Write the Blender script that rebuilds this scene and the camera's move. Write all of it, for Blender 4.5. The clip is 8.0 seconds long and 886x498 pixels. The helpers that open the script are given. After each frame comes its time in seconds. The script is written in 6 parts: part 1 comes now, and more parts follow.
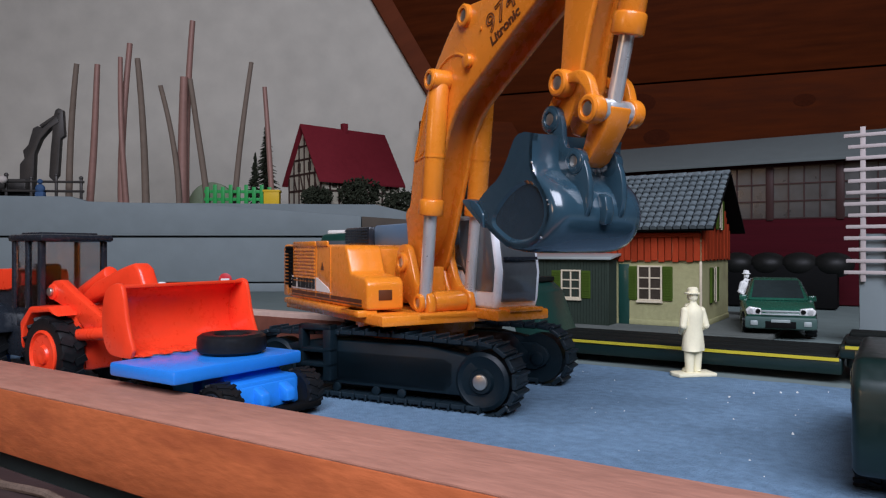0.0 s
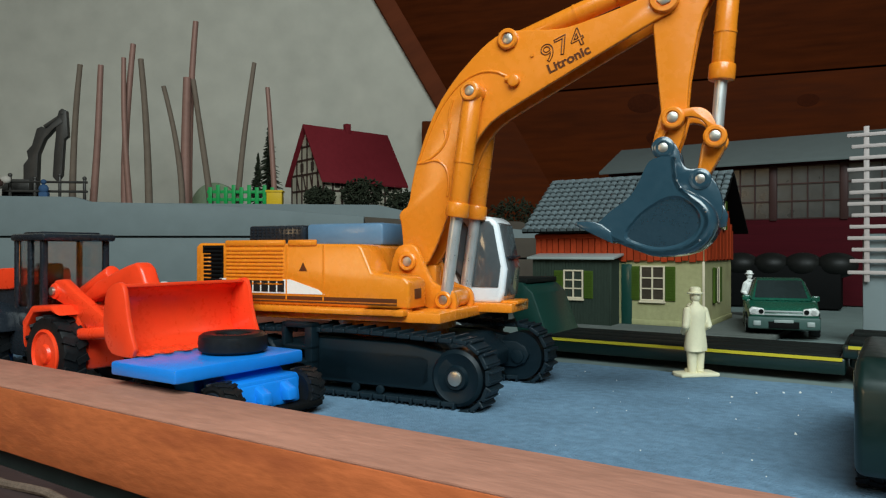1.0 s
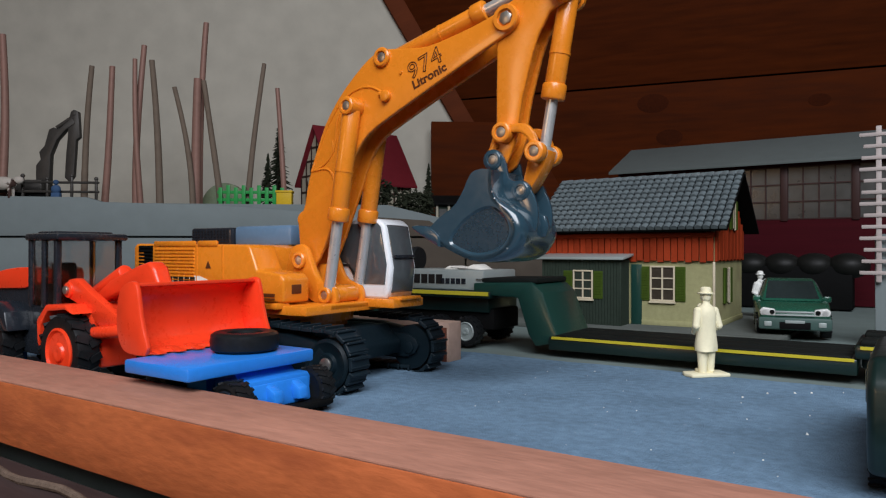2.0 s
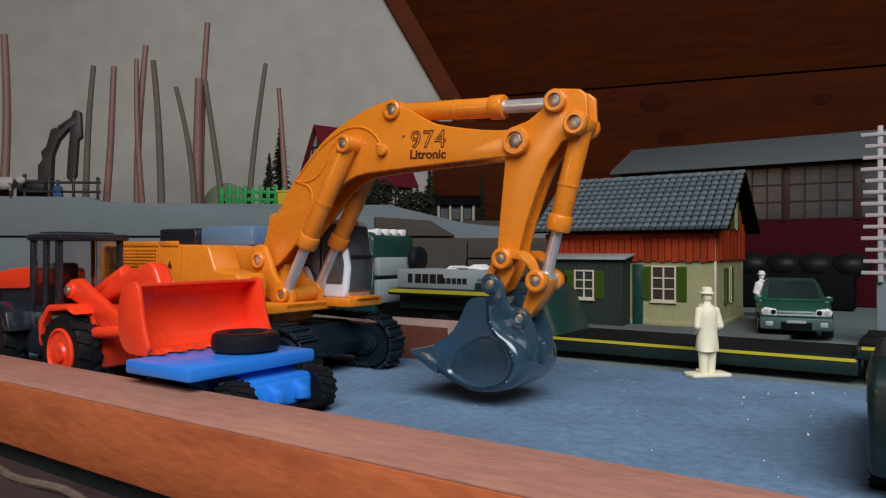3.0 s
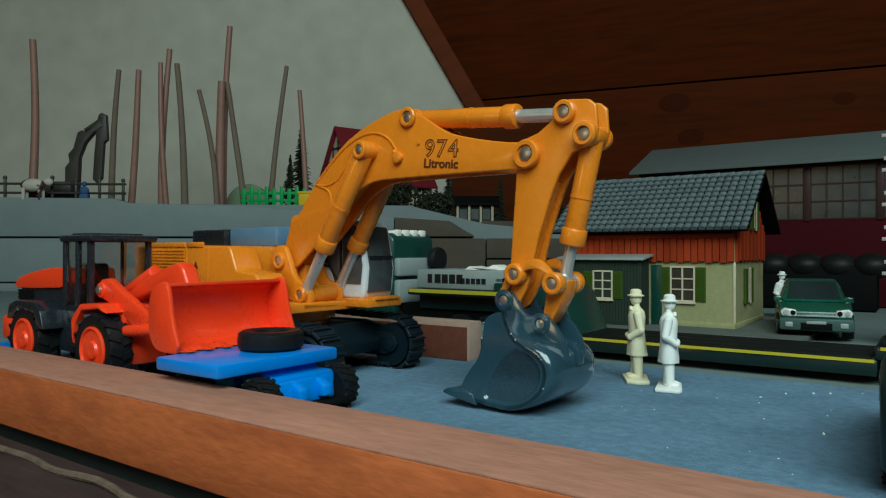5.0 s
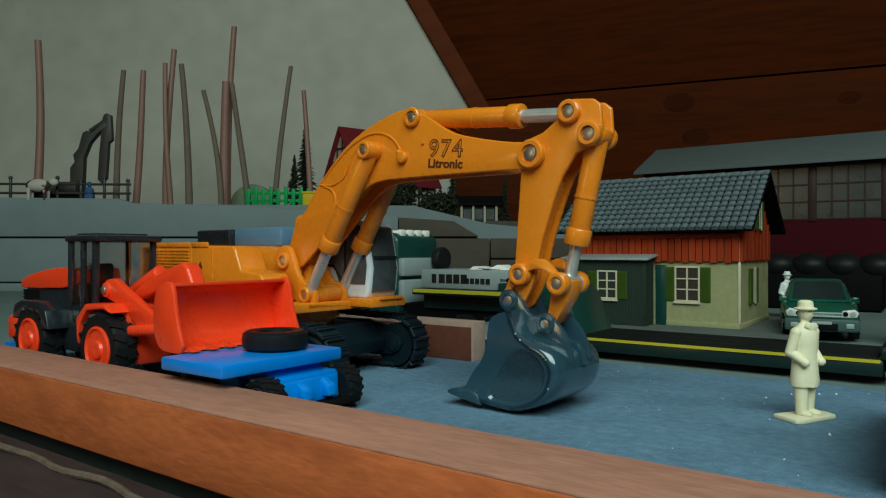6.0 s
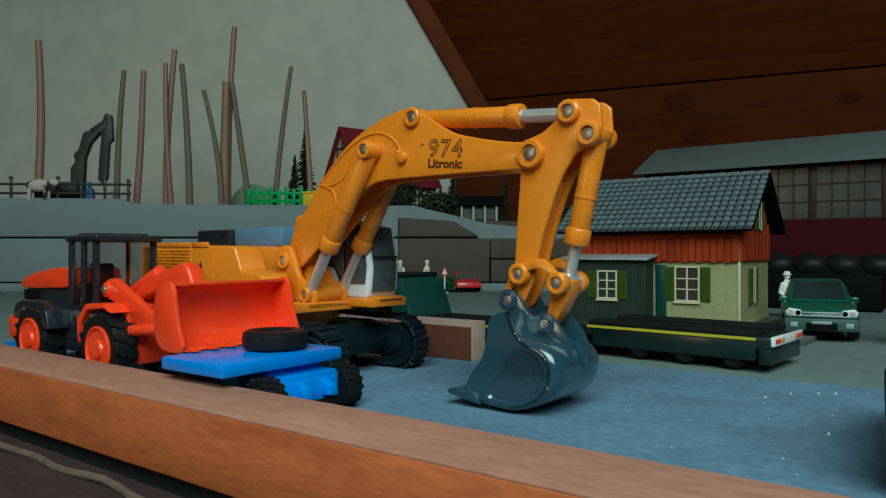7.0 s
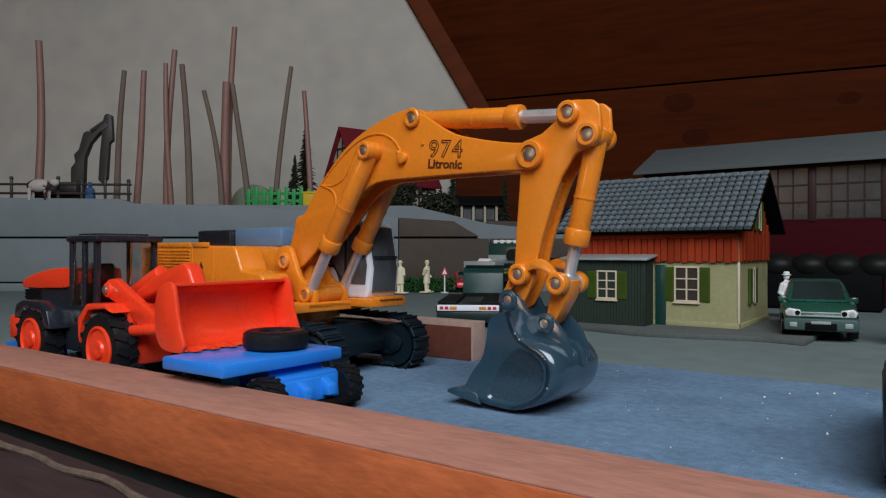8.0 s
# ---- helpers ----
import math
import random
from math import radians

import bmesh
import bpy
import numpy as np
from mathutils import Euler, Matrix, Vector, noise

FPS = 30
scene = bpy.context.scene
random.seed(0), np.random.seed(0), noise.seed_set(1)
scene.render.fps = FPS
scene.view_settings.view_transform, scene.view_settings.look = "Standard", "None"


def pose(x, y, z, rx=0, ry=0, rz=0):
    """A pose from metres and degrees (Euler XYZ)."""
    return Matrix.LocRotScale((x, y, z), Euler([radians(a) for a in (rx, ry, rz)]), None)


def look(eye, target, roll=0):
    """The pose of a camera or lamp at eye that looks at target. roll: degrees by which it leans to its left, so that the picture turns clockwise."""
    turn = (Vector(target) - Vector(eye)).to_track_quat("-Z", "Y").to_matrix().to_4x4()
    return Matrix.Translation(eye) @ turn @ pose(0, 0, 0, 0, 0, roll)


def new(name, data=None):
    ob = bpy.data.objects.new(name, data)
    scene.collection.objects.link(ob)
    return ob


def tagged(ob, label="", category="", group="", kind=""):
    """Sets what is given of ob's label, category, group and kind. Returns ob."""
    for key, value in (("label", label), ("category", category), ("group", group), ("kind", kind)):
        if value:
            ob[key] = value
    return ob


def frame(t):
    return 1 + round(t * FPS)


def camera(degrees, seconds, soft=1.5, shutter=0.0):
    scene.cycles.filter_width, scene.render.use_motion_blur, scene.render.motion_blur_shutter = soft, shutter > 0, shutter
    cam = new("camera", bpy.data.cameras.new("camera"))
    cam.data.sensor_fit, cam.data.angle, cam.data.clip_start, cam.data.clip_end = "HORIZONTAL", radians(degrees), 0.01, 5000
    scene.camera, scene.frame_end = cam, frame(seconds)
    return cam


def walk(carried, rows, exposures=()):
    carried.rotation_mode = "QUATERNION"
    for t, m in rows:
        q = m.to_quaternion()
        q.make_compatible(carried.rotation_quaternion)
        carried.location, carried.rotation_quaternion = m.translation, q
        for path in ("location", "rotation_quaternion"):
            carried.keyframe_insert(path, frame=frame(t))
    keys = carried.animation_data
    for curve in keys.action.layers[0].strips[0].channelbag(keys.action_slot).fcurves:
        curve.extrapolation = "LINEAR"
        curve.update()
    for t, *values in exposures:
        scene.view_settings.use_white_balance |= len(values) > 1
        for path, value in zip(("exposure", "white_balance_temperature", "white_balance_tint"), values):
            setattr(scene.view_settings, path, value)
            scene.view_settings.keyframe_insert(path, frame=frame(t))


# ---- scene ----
# ---- camera ----
cam = camera(65.0, 8.0, soft=1.2)
# seconds, yaw, pitch, roll in degrees, place in millimetres
CAM_ROWS = [
    (0.0, -3.00, 0.11, 0.05, 0.1, 6.5, 51.2), (0.5, -3.00, 0.11, 0.05, 0.1, 6.5, 51.2), (0.8, -2.98, 0.11, 0.05, 0.2, 6.6, 51.1),
    (1.0, -2.75, 0.16, 0.03, 0.6, 6.8, 50.8), (1.2, -2.45, 0.18, 0.0, 0.3, 6.6, 50.6), (1.5, -2.07, 0.20, -0.02, -0.1, 6.2, 50.5),
    (1.7, -2.05, 0.20, -0.02, 0.0, 6.2, 50.5), (2.8, -1.95, 0.18, 0.0, 0.2, 6.1, 50.6), (3.0, -1.91, 0.17, 0.0, 0.3, 6.1, 50.7),
    (3.1, -1.1, 0.13, 0.0, 0.3, 5.2, 51.0), (3.5, -0.79, 0.11, 0.0, 0.2, 4.3, 51.2), (3.7, -0.6, 0.14, 0.0, 0.1, 2.8, 51.1), (4.0, -0.42, 0.18, -0.01, 0.0, 1.1, 51.0), (4.7, -0.41, 0.18, -0.01, 0.0, 1.1, 51.0),
    (5.8, -0.05, 0.18, 0.0, -0.2, 1.3, 51.0), (6.0, -0.03, 0.18, 0.0, -0.2, 1.3, 51.0), (6.5, -0.02, 0.18, 0.0, -0.1, 1.0, 50.9),
    (7.0, 0.0, 0.19, 0.01, 0.0, 0.9, 50.9), (7.5, -0.01, 0.21, 0.0, 0.0, 0.6, 50.8), (8.0, 0.0, 0.19, 0.0, 0.0, 0.2, 51.0),
]
# the clip's camera keeps correcting itself: seconds, stops, kelvin, tint
EXPOSURES = [(0.0, 0.0, 6050, 26), (0.5, -0.05, 6500, 14), (1.0, 0.02, 6350, 2), (1.5, -0.02, 6500, 16), (3.0, -0.2, 6500, 22), (3.5, -0.25, 6550, 30), (4.0, -0.13, 6500, 28),
             (4.5, -0.25, 6150, -6), (6.0, -0.48, 6350, -12), (6.5, -0.25, 6450, 22), (7.0, -0.35, 6000, -14), (7.5, -0.39, 6200, 4), (8.0, -0.3, 6350, 20)]
walk(cam, [(t, pose(x / 1000, y / 1000, z / 1000, 0, 0, yaw) @ pose(0, 0, 0, 90 + pitch, 0, 0) @ pose(0, 0, 0, 0, 0, -roll))
           for t, yaw, pitch, roll, x, y, z in CAM_ROWS], EXPOSURES)

# ---- light: daylight through the attic skylight behind and above the camera ----
world = bpy.data.worlds.new("world")
scene.world = world
world.use_nodes = True
sky = world.node_tree.nodes.new("ShaderNodeTexSky")
sky.sky_type, sky.sun_disc, sky.sun_elevation, sky.sun_rotation = "NISHITA", False, radians(35), radians(160)
world.node_tree.links.new(sky.outputs[0], world.node_tree.nodes["Background"].inputs[0])
world.node_tree.nodes["Background"].inputs[1].default_value = 0.05
WINDOW_W, WINDOW_H, WINDOW_AT = 1.0, 0.8, (0.05, -0.62, 0.84)
lamp_data = bpy.data.lights.new("skylight_daylight", "AREA")
lamp_data.shape, lamp_data.size, lamp_data.size_y, lamp_data.energy = "RECTANGLE", WINDOW_W, WINDOW_H, 24.0
lamp_data.color = (0.88, 0.97, 1.0)
lamp = new("skylight_daylight", lamp_data)
WINDOW_POSE = look(WINDOW_AT, (-0.02, 0.12, 0.0))
lamp.matrix_world = WINDOW_POSE
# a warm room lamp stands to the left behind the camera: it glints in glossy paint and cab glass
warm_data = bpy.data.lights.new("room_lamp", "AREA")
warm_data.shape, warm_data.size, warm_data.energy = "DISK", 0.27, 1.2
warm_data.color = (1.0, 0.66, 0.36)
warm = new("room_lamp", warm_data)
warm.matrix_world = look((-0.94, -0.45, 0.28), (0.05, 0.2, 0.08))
scene.view_settings.exposure = 0.0

# ---- materials ----
def mat(name, colour, rough=0.5, metal=0.0, var=0.12, scale=60.0, bump=0.0, bump_scale=400.0, coat=0.0, alpha=1.0, island=0.0, trans=0.0, stretch=None, spots=None, spec=None):
    m = bpy.data.materials.new(name)
    m.use_nodes = True
    nt = m.node_tree
    b = nt.nodes["Principled BSDF"]
    b.inputs["Roughness"].default_value = rough
    b.inputs["Metallic"].default_value = metal
    b.inputs["Specular IOR Level"].default_value = spec if spec is not None else (0.5 if rough < 0.4 else 0.2 if rough < 0.6 else 0.06)
    b.inputs["Coat Weight"].default_value = coat
    b.inputs["Coat Roughness"].default_value = 0.12
    b.inputs["Transmission Weight"].default_value = trans
    tc = nt.nodes.new("ShaderNodeTexCoord")
    src = tc.outputs["Object"]
    if stretch:
        mp = nt.nodes.new("ShaderNodeMapping")
        mp.inputs["Scale"].default_value = stretch
        nt.links.new(src, mp.inputs["Vector"])
        src = mp.outputs[0]
    n1 = nt.nodes.new("ShaderNodeTexNoise")
    n1.inputs["Scale"].default_value, n1.inputs["Detail"].default_value = scale, 6
    nt.links.new(src, n1.inputs["Vector"])
    n2 = nt.nodes.new("ShaderNodeTexNoise")
    n2.inputs["Scale"].default_value, n2.inputs["Detail"].default_value = scale * 9, 4
    nt.links.new(src, n2.inputs["Vector"])
    mx = nt.nodes.new("ShaderNodeMath")
    mx.operation = "ADD"
    nt.links.new(n1.outputs[0], mx.inputs[0])
    nt.links.new(n2.outputs[0], mx.inputs[1])
    rng = nt.nodes.new("ShaderNodeMapRange")
    rng.inputs[1].default_value, rng.inputs[2].default_value = 0.6, 1.4
    rng.inputs[3].default_value, rng.inputs[4].default_value = 1 - var, 1 + var
    nt.links.new(mx.outputs[0], rng.inputs[0])
    val = rng.outputs[0]
    if island:
        oi = nt.nodes.new("ShaderNodeObjectInfo")
        r2 = nt.nodes.new("ShaderNodeMapRange")
        r2.inputs[3].default_value, r2.inputs[4].default_value = 1 - island, 1 + island
        nt.links.new(oi.outputs["Random"], r2.inputs[0])
        mm = nt.nodes.new("ShaderNodeMath")
        mm.operation = "MULTIPLY"
        nt.links.new(val, mm.inputs[0])
        nt.links.new(r2.outputs[0], mm.inputs[1])
        val = mm.outputs[0]
    sc = nt.nodes.new("ShaderNodeVectorMath")
    sc.operation = "SCALE"
    sc.inputs[0].default_value = colour
    nt.links.new(val, sc.inputs["Scale"])
    col = sc.outputs[0]
    if spots:
        tint, s_scale, lo, hi = spots
        n3 = nt.nodes.new("ShaderNodeTexNoise")
        n3.inputs["Scale"].default_value, n3.inputs["Detail"].default_value = s_scale, 8
        nt.links.new(src, n3.inputs["Vector"])
        r3 = nt.nodes.new("ShaderNodeMapRange")
        r3.inputs[1].default_value, r3.inputs[2].default_value = lo, hi
        nt.links.new(n3.outputs[0], r3.inputs[0])
        mix = nt.nodes.new("ShaderNodeMix")
        mix.data_type = "RGBA"
        nt.links.new(r3.outputs[0], mix.inputs[0])
        nt.links.new(col, mix.inputs[6])
        mix.inputs[7].default_value = (*tint, 1)
        col = mix.outputs[2]
    nt.links.new(col, b.inputs["Base Color"])
    rr = nt.nodes.new("ShaderNodeMapRange")
    rr.inputs[1].default_value, rr.inputs[2].default_value = 0.6, 1.4
    rr.inputs[3].default_value, rr.inputs[4].default_value = max(0, rough - 0.08), min(1, rough + 0.1)
    nt.links.new(mx.outputs[0], rr.inputs[0])
    nt.links.new(rr.outputs[0], b.inputs["Roughness"])
    if bump:
        nb = nt.nodes.new("ShaderNodeTexNoise")
        nb.inputs["Scale"].default_value, nb.inputs["Detail"].default_value = bump_scale, 5
        nt.links.new(src, nb.inputs["Vector"])
        bp = nt.nodes.new("ShaderNodeBump")
        bp.inputs["Strength"].default_value, bp.inputs["Distance"].default_value = bump, 0.001
        nt.links.new(nb.outputs[0], bp.inputs["Height"])
        nt.links.new(bp.outputs[0], b.inputs["Normal"])
    return m


YELLOW = mat("yellow_paint", (0.75, 0.222, 0.014), 0.26, var=0.05, scale=40, coat=0.25, bump=0.03)
BLUEGREY = mat("bucket_paint", (0.024, 0.057, 0.08), 0.2, var=0.08, scale=50, coat=0.9, bump=0.02)
BUCKETPANEL = mat("polished_bucket_paint", (0.022, 0.045, 0.062), 0.14, 0.0, var=0.12, scale=120, bump=0.06, bump_scale=300, coat=1.0, spec=0.9)
DARKPLASTIC = mat("dark_plastic", (0.005, 0.012, 0.017), 0.4, var=0.15, scale=80, bump=0.05)
RUBBER = mat("black_rubber", (0.009, 0.01, 0.011), 0.42, var=0.2, scale=90, bump=0.1)
TRACK = mat("track_rubber", (0.008, 0.016, 0.022), 0.42, var=0.2, scale=90, bump=0.1)
CHROME = mat("chrome", (0.72, 0.72, 0.7), 0.32, 0.7, var=0.05, scale=200)
STEELPIN = mat("steel_pin", (0.5, 0.47, 0.42), 0.35, 0.9, var=0.15, scale=500)
WHITEPAINT = mat("white_paint", (0.78, 0.8, 0.82), 0.3, var=0.04, coat=0.3)
DECAL = mat("black_print", (0.015, 0.013, 0.012), 0.5, var=0.1)
BROWNLINE = mat("brown_print", (0.1, 0.03, 0.01), 0.45, var=0.1)
WHITEPRINT = mat("white_print", (0.8, 0.76, 0.7), 0.45, var=0.05)
DARKGLASS = mat("dark_glass", (0.075, 0.085, 0.09), 0.1, var=0.1, coat=0.5)
BLUETOP = mat("blue_grey_top", (0.1, 0.19, 0.3), 0.35, var=0.1, coat=0.2)
RED = mat("red_orange_plastic", (0.88, 0.055, 0.014), 0.3, var=0.05, scale=60, coat=0.2, bump=0.03)
BLUE = mat("blue_plastic", (0.015, 0.21, 0.7), 0.35, var=0.08, scale=60, coat=0.15, bump=0.04)
CHARCOAL = mat("charcoal_plastic", (0.014, 0.018, 0.024), 0.24, var=0.1, coat=0.2)
FELT = mat("blue_felt", (0.14, 0.225, 0.315), 0.95, var=0.3, scale=34, bump=0.7, bump_scale=1500, spots=((0.3, 0.34, 0.4), 420, 0.68, 0.8))
GREYBOARD = mat("grey_painted_board", (0.155, 0.195, 0.185), 0.7, var=0.16, scale=8, bump=0.1, bump_scale=200)
SHELFGREY = mat("shelf_grey", (0.2, 0.235, 0.24), 0.6, var=0.08, scale=6, bump=0.08, bump_scale=150)
# brown-grey board colour, darkened to stand for the shade under the slope
SHADEDBOARD = mat("shaded_brown_board", (0.085, 0.07, 0.056), 0.75, var=0.16, scale=7, bump=0.1, bump_scale=150)
BARWOOD = mat("red_brown_wood", (0.43, 0.115, 0.04), 0.6, var=0.26, scale=60, bump=0.2, bump_scale=700, stretch=(0.3, 1, 1), spots=((0.3, 0.075, 0.03), 90, 0.52, 0.75))
DARKWOOD = mat("dark_ledge_wood", (0.055, 0.036, 0.034), 0.7, var=0.3, scale=20, bump=0.3, stretch=(0.2, 1, 1))
PLANKWOOD = mat("brown_plank_face", (0.16, 0.055, 0.035), 0.6, var=0.2, scale=30, bump=0.1)
CORD = mat("brown_cord", (0.12, 0.085, 0.065), 0.9, var=0.35, scale=200, bump=0.5)
PALEWOOD = mat("pale_wood", (0.5, 0.34, 0.27), 0.7, var=0.15, scale=30, bump=0.15)
PINE = mat("stained_pine", (0.07, 0.0132, 0.0022), 0.7, var=0.42, scale=4.0, bump=0.08, bump_scale=60, stretch=(0.35, 3.0, 3.0))
DARKPINE = mat("dark_pine_cladding", (0.12, 0.05, 0.025), 0.6, var=0.2, scale=4, stretch=(0.3, 2, 2))
KNOT = mat("pine_knot", (0.05, 0.011, 0.004), 0.9, var=0.3, scale=30)
TRIMWOOD = mat("trim_wood", (0.12, 0.03, 0.012), 0.7, var=0.3, scale=6, stretch=(1, 1, 0.2))
PLASTER = mat("plaster", (0.51, 0.48, 0.41), 0.9, var=0.13, scale=3, bump=0.1, bump_scale=120)
CREAM = mat("cream_plastic", (0.78, 0.72, 0.5), 0.5, var=0.06, scale=100, bump=0.05)
WHITEFIG = mat("white_plastic", (0.8, 0.8, 0.76), 0.5, var=0.05, scale=100, bump=0.05)
HOUSEWALL = mat("cream_wall", (0.33, 0.315, 0.16), 0.75, var=0.16, scale=40, bump=0.15, bump_scale=900, spots=((0.24, 0.21, 0.11), 45, 0.52, 0.8))
SHEDWALL = mat("grey_green_wall", (0.03, 0.042, 0.032), 0.7, var=0.15, scale=50, bump=0.1)
CLADDING = mat("red_cladding", (0.3, 0.038, 0.012), 0.6, var=0.2, scale=60, island=0.15)
SHUTTER = mat("green_shutter", (0.05, 0.085, 0.012), 0.6, var=0.15, scale=100)
ROOFTILE = mat("grey_roof_tile", (0.13, 0.16, 0.17), 0.36, var=0.28, scale=150, island=0.12)
WINFRAME = mat("cream_frame", (0.58, 0.5, 0.36), 0.5)
WINDARK = mat("window_glass", (0.05, 0.04, 0.03), 0.12, var=0.3, scale=60)
CARGREEN = mat("green_car_paint", (0.012, 0.088, 0.055), 0.25, var=0.06, coat=0.6)
LIGHTGLASS = mat("lamp_glass", (0.6, 0.6, 0.58), 0.15, var=0.1, coat=0.5)
HALLRED = mat("maroon_wall", (0.048, 0.004, 0.007), 0.6, var=0.25, scale=30, stretch=(0.1, 1, 8))
HALLROOF = mat("hall_roof", (0.1, 0.115, 0.112), 0.6, var=0.08, scale=12)
HALLGLASS = mat("hall_glass", (0.045, 0.047, 0.045), 0.3, var=0.4, scale=9)
BARTOP = mat("pinkish_sawn_wood", (0.385, 0.18, 0.125), 0.85, var=0.22, scale=50, bump=0.25, bump_scale=900, stretch=(0.3, 1, 1))
HALLMULL = mat("hall_mullion", (0.04, 0.018, 0.016), 0.5)
BLACK = mat("matt_black", (0.005, 0.005, 0.005), 0.7, var=0.2, bump=0.1)
BLACKFOIL = mat("black_foil", (0.008, 0.008, 0.007), 0.5, var=0.2, scale=40)
GREENTRUCK = mat("dark_green_truck", (0.004, 0.016, 0.014), 0.35, var=0.12, coat=0.2)
GREENMID = mat("green_truck", (0.008, 0.045, 0.035), 0.35, var=0.1, coat=0.2)
DECKGREY = mat("deck_grey", (0.011, 0.013, 0.012), 0.6, var=0.2, scale=40, bump=0.2)
STRIPE = mat("yellow_stripe", (0.5, 0.42, 0.03), 0.5, var=0.05)
SILVER = mat("silver_plastic", (0.3, 0.34, 0.33), 0.35, 0.1, var=0.06)
REDPLASTIC = mat("red_paint", (0.6, 0.02, 0.03), 0.35, var=0.06, coat=0.3)
AMBER = mat("amber_lens", (0.7, 0.25, 0.02), 0.3)
COPPER = mat("copper_brown_stick", (0.27, 0.15, 0.12), 0.5, 0.1, var=0.15, scale=15, bump=0.1)
STICKDARK = mat("grey_brown_stick", (0.17, 0.13, 0.1), 0.6, var=0.15, scale=15, bump=0.1)
ROOFRED = mat("maroon_roof", (0.15, 0.016, 0.022), 0.6, var=0.12, scale=20)
TIMBER = mat("dark_timber", (0.05, 0.03, 0.025), 0.7, var=0.2)
PANELWHITE = mat("timber_infill", (0.4, 0.36, 0.28), 0.8, var=0.08)
FENCEGREEN = mat("bright_green_plastic", (0.02, 0.3, 0.07), 0.4, var=0.1)
LEAFDARK = mat("dark_conifer", (0.03, 0.035, 0.022), 0.8, var=0.3, scale=60)
HEDGE = mat("green_hedge", (0.03, 0.1, 0.03), 0.85, var=0.3, scale=60, bump=0.5)
YELLOWBOX = mat("yellow_card", (0.65, 0.42, 0.02), 0.5)
OLDMETAL = mat("old_dark_metal", (0.06, 0.055, 0.05), 0.45, 0.3, var=0.2)
TRELLIS = mat("pinkish_white_plastic", (0.42, 0.36, 0.34), 0.5, var=0.06)
COWWHITE = mat("cow_hide", (0.5, 0.45, 0.4), 0.6, var=0.1, spots=((0.06, 0.035, 0.03), 60, 0.5, 0.53))

# ---- building tools ----
K = 0.001


def ring_bevel(bm, verts, width, seg=2, angle=28):
    if width <= 0:
        return
    vs = set(verts)
    bm.normal_update()
    edges = [e for e in bm.edges if e.verts[0] in vs and e.verts[1] in vs and len(e.link_faces) == 2 and e.calc_face_angle(0) > radians(angle)]
    if edges:
        bmesh.ops.bevel(bm, geom=edges, offset=width, segments=seg, affect="EDGES", profile=0.5, clamp_overlap=True)


def box(bm, x0, x1, y0, y1, z0, z1, bev=0.0, seg=2):
    """A box in millimetres."""
    r = bmesh.ops.create_cube(bm, size=1.0)["verts"]
    for v in r:
        v.co = Vector(((x0 if v.co.x < 0 else x1) * K, (y0 if v.co.y < 0 else y1) * K, (z0 if v.co.z < 0 else z1) * K))
    ring_bevel(bm, r, bev * K, seg)
    return bm


def extrude(bm, pts, y0, y1, bev=0.0, plane="xz", seg=2, angle=28):
    """A flat outline in millimetres, drawn out from y0 to y1."""
    def at(a, b, c):
        return Vector((a, c, b)) * K if plane == "xz" else (Vector((a, b, c)) * K if plane == "xy" else Vector((c, a, b)) * K)
    lo = [bm.verts.new(at(a, b, y0)) for a, b in pts]
    hi = [bm.verts.new(at(a, b, y1)) for a, b in pts]
    n = len(pts)
    faces = [bm.faces.new(lo), bm.faces.new(hi[::-1])]
    for i in range(n):
        faces.append(bm.faces.new((lo[(i + 1) % n], lo[i], hi[i], hi[(i + 1) % n])))
    bmesh.ops.recalc_face_normals(bm, faces=faces)
    ring_bevel(bm, lo + hi, bev * K, seg, angle)
    return bm


def rod(bm, p, q, r0, r1=None, n=20, bev=0.0):
    """A round bar from p to q in millimetres."""
    p, q = Vector(p) * K, Vector(q) * K
    d = q - p
    m = Matrix.Translation((p + q) / 2) @ d.to_track_quat("Z", "Y").to_matrix().to_4x4()
    r = bmesh.ops.create_cone(bm, cap_ends=True, segments=n, radius1=r0 * K, radius2=(r0 if r1 is None else r1) * K, depth=d.length, matrix=m)["verts"]
    ring_bevel(bm, r, bev * K, 2, 50)
    return bm


def ball(bm, c, r, sx=1, sy=1, sz=1, u=16, v=10):
    m = Matrix.Translation(Vector(c) * K) @ Matrix.Diagonal((sx, sy, sz, 1))
    bmesh.ops.create_uvsphere(bm, u_segments=u, v_segments=v, radius=r * K, matrix=m)
    return bm


def lathe(bm, outline, origin=(0, 0, 0), axis="y", n=28):
    """Turns (radius, height) pairs round an axis, in millimetres."""
    rings = []
    o = Vector(origin)
    for r, h in outline:
        ring = []
        for i in range(n):
            a = 2 * math.pi * i / n
            c, s = r * math.cos(a), r * math.sin(a)
            v = Vector((c, h, s)) if axis == "y" else (Vector((c, s, h)) if axis == "z" else Vector((h, c, s)))
            ring.append(bm.verts.new((o + v) * K))
        rings.append(ring)
    faces = []
    for a, b in zip(rings, rings[1:]):
        for i in range(n):
            faces.append(bm.faces.new((a[i], a[(i + 1) % n], b[(i + 1) % n], b[i])))
    faces.append(bm.faces.new(rings[0][::-1]))
    faces.append(bm.faces.new(rings[-1]))
    bmesh.ops.recalc_face_normals(bm, faces=faces)
    return bm


def mesh_of(name, bm, material):
    me = bpy.data.meshes.new(name)
    bm.to_mesh(me)
    bm.free()
    me.polygons.foreach_set("use_smooth", [True] * len(me.polygons))
    me.set_sharp_from_angle(angle=radians(32))
    me.materials.append(material)
    return me


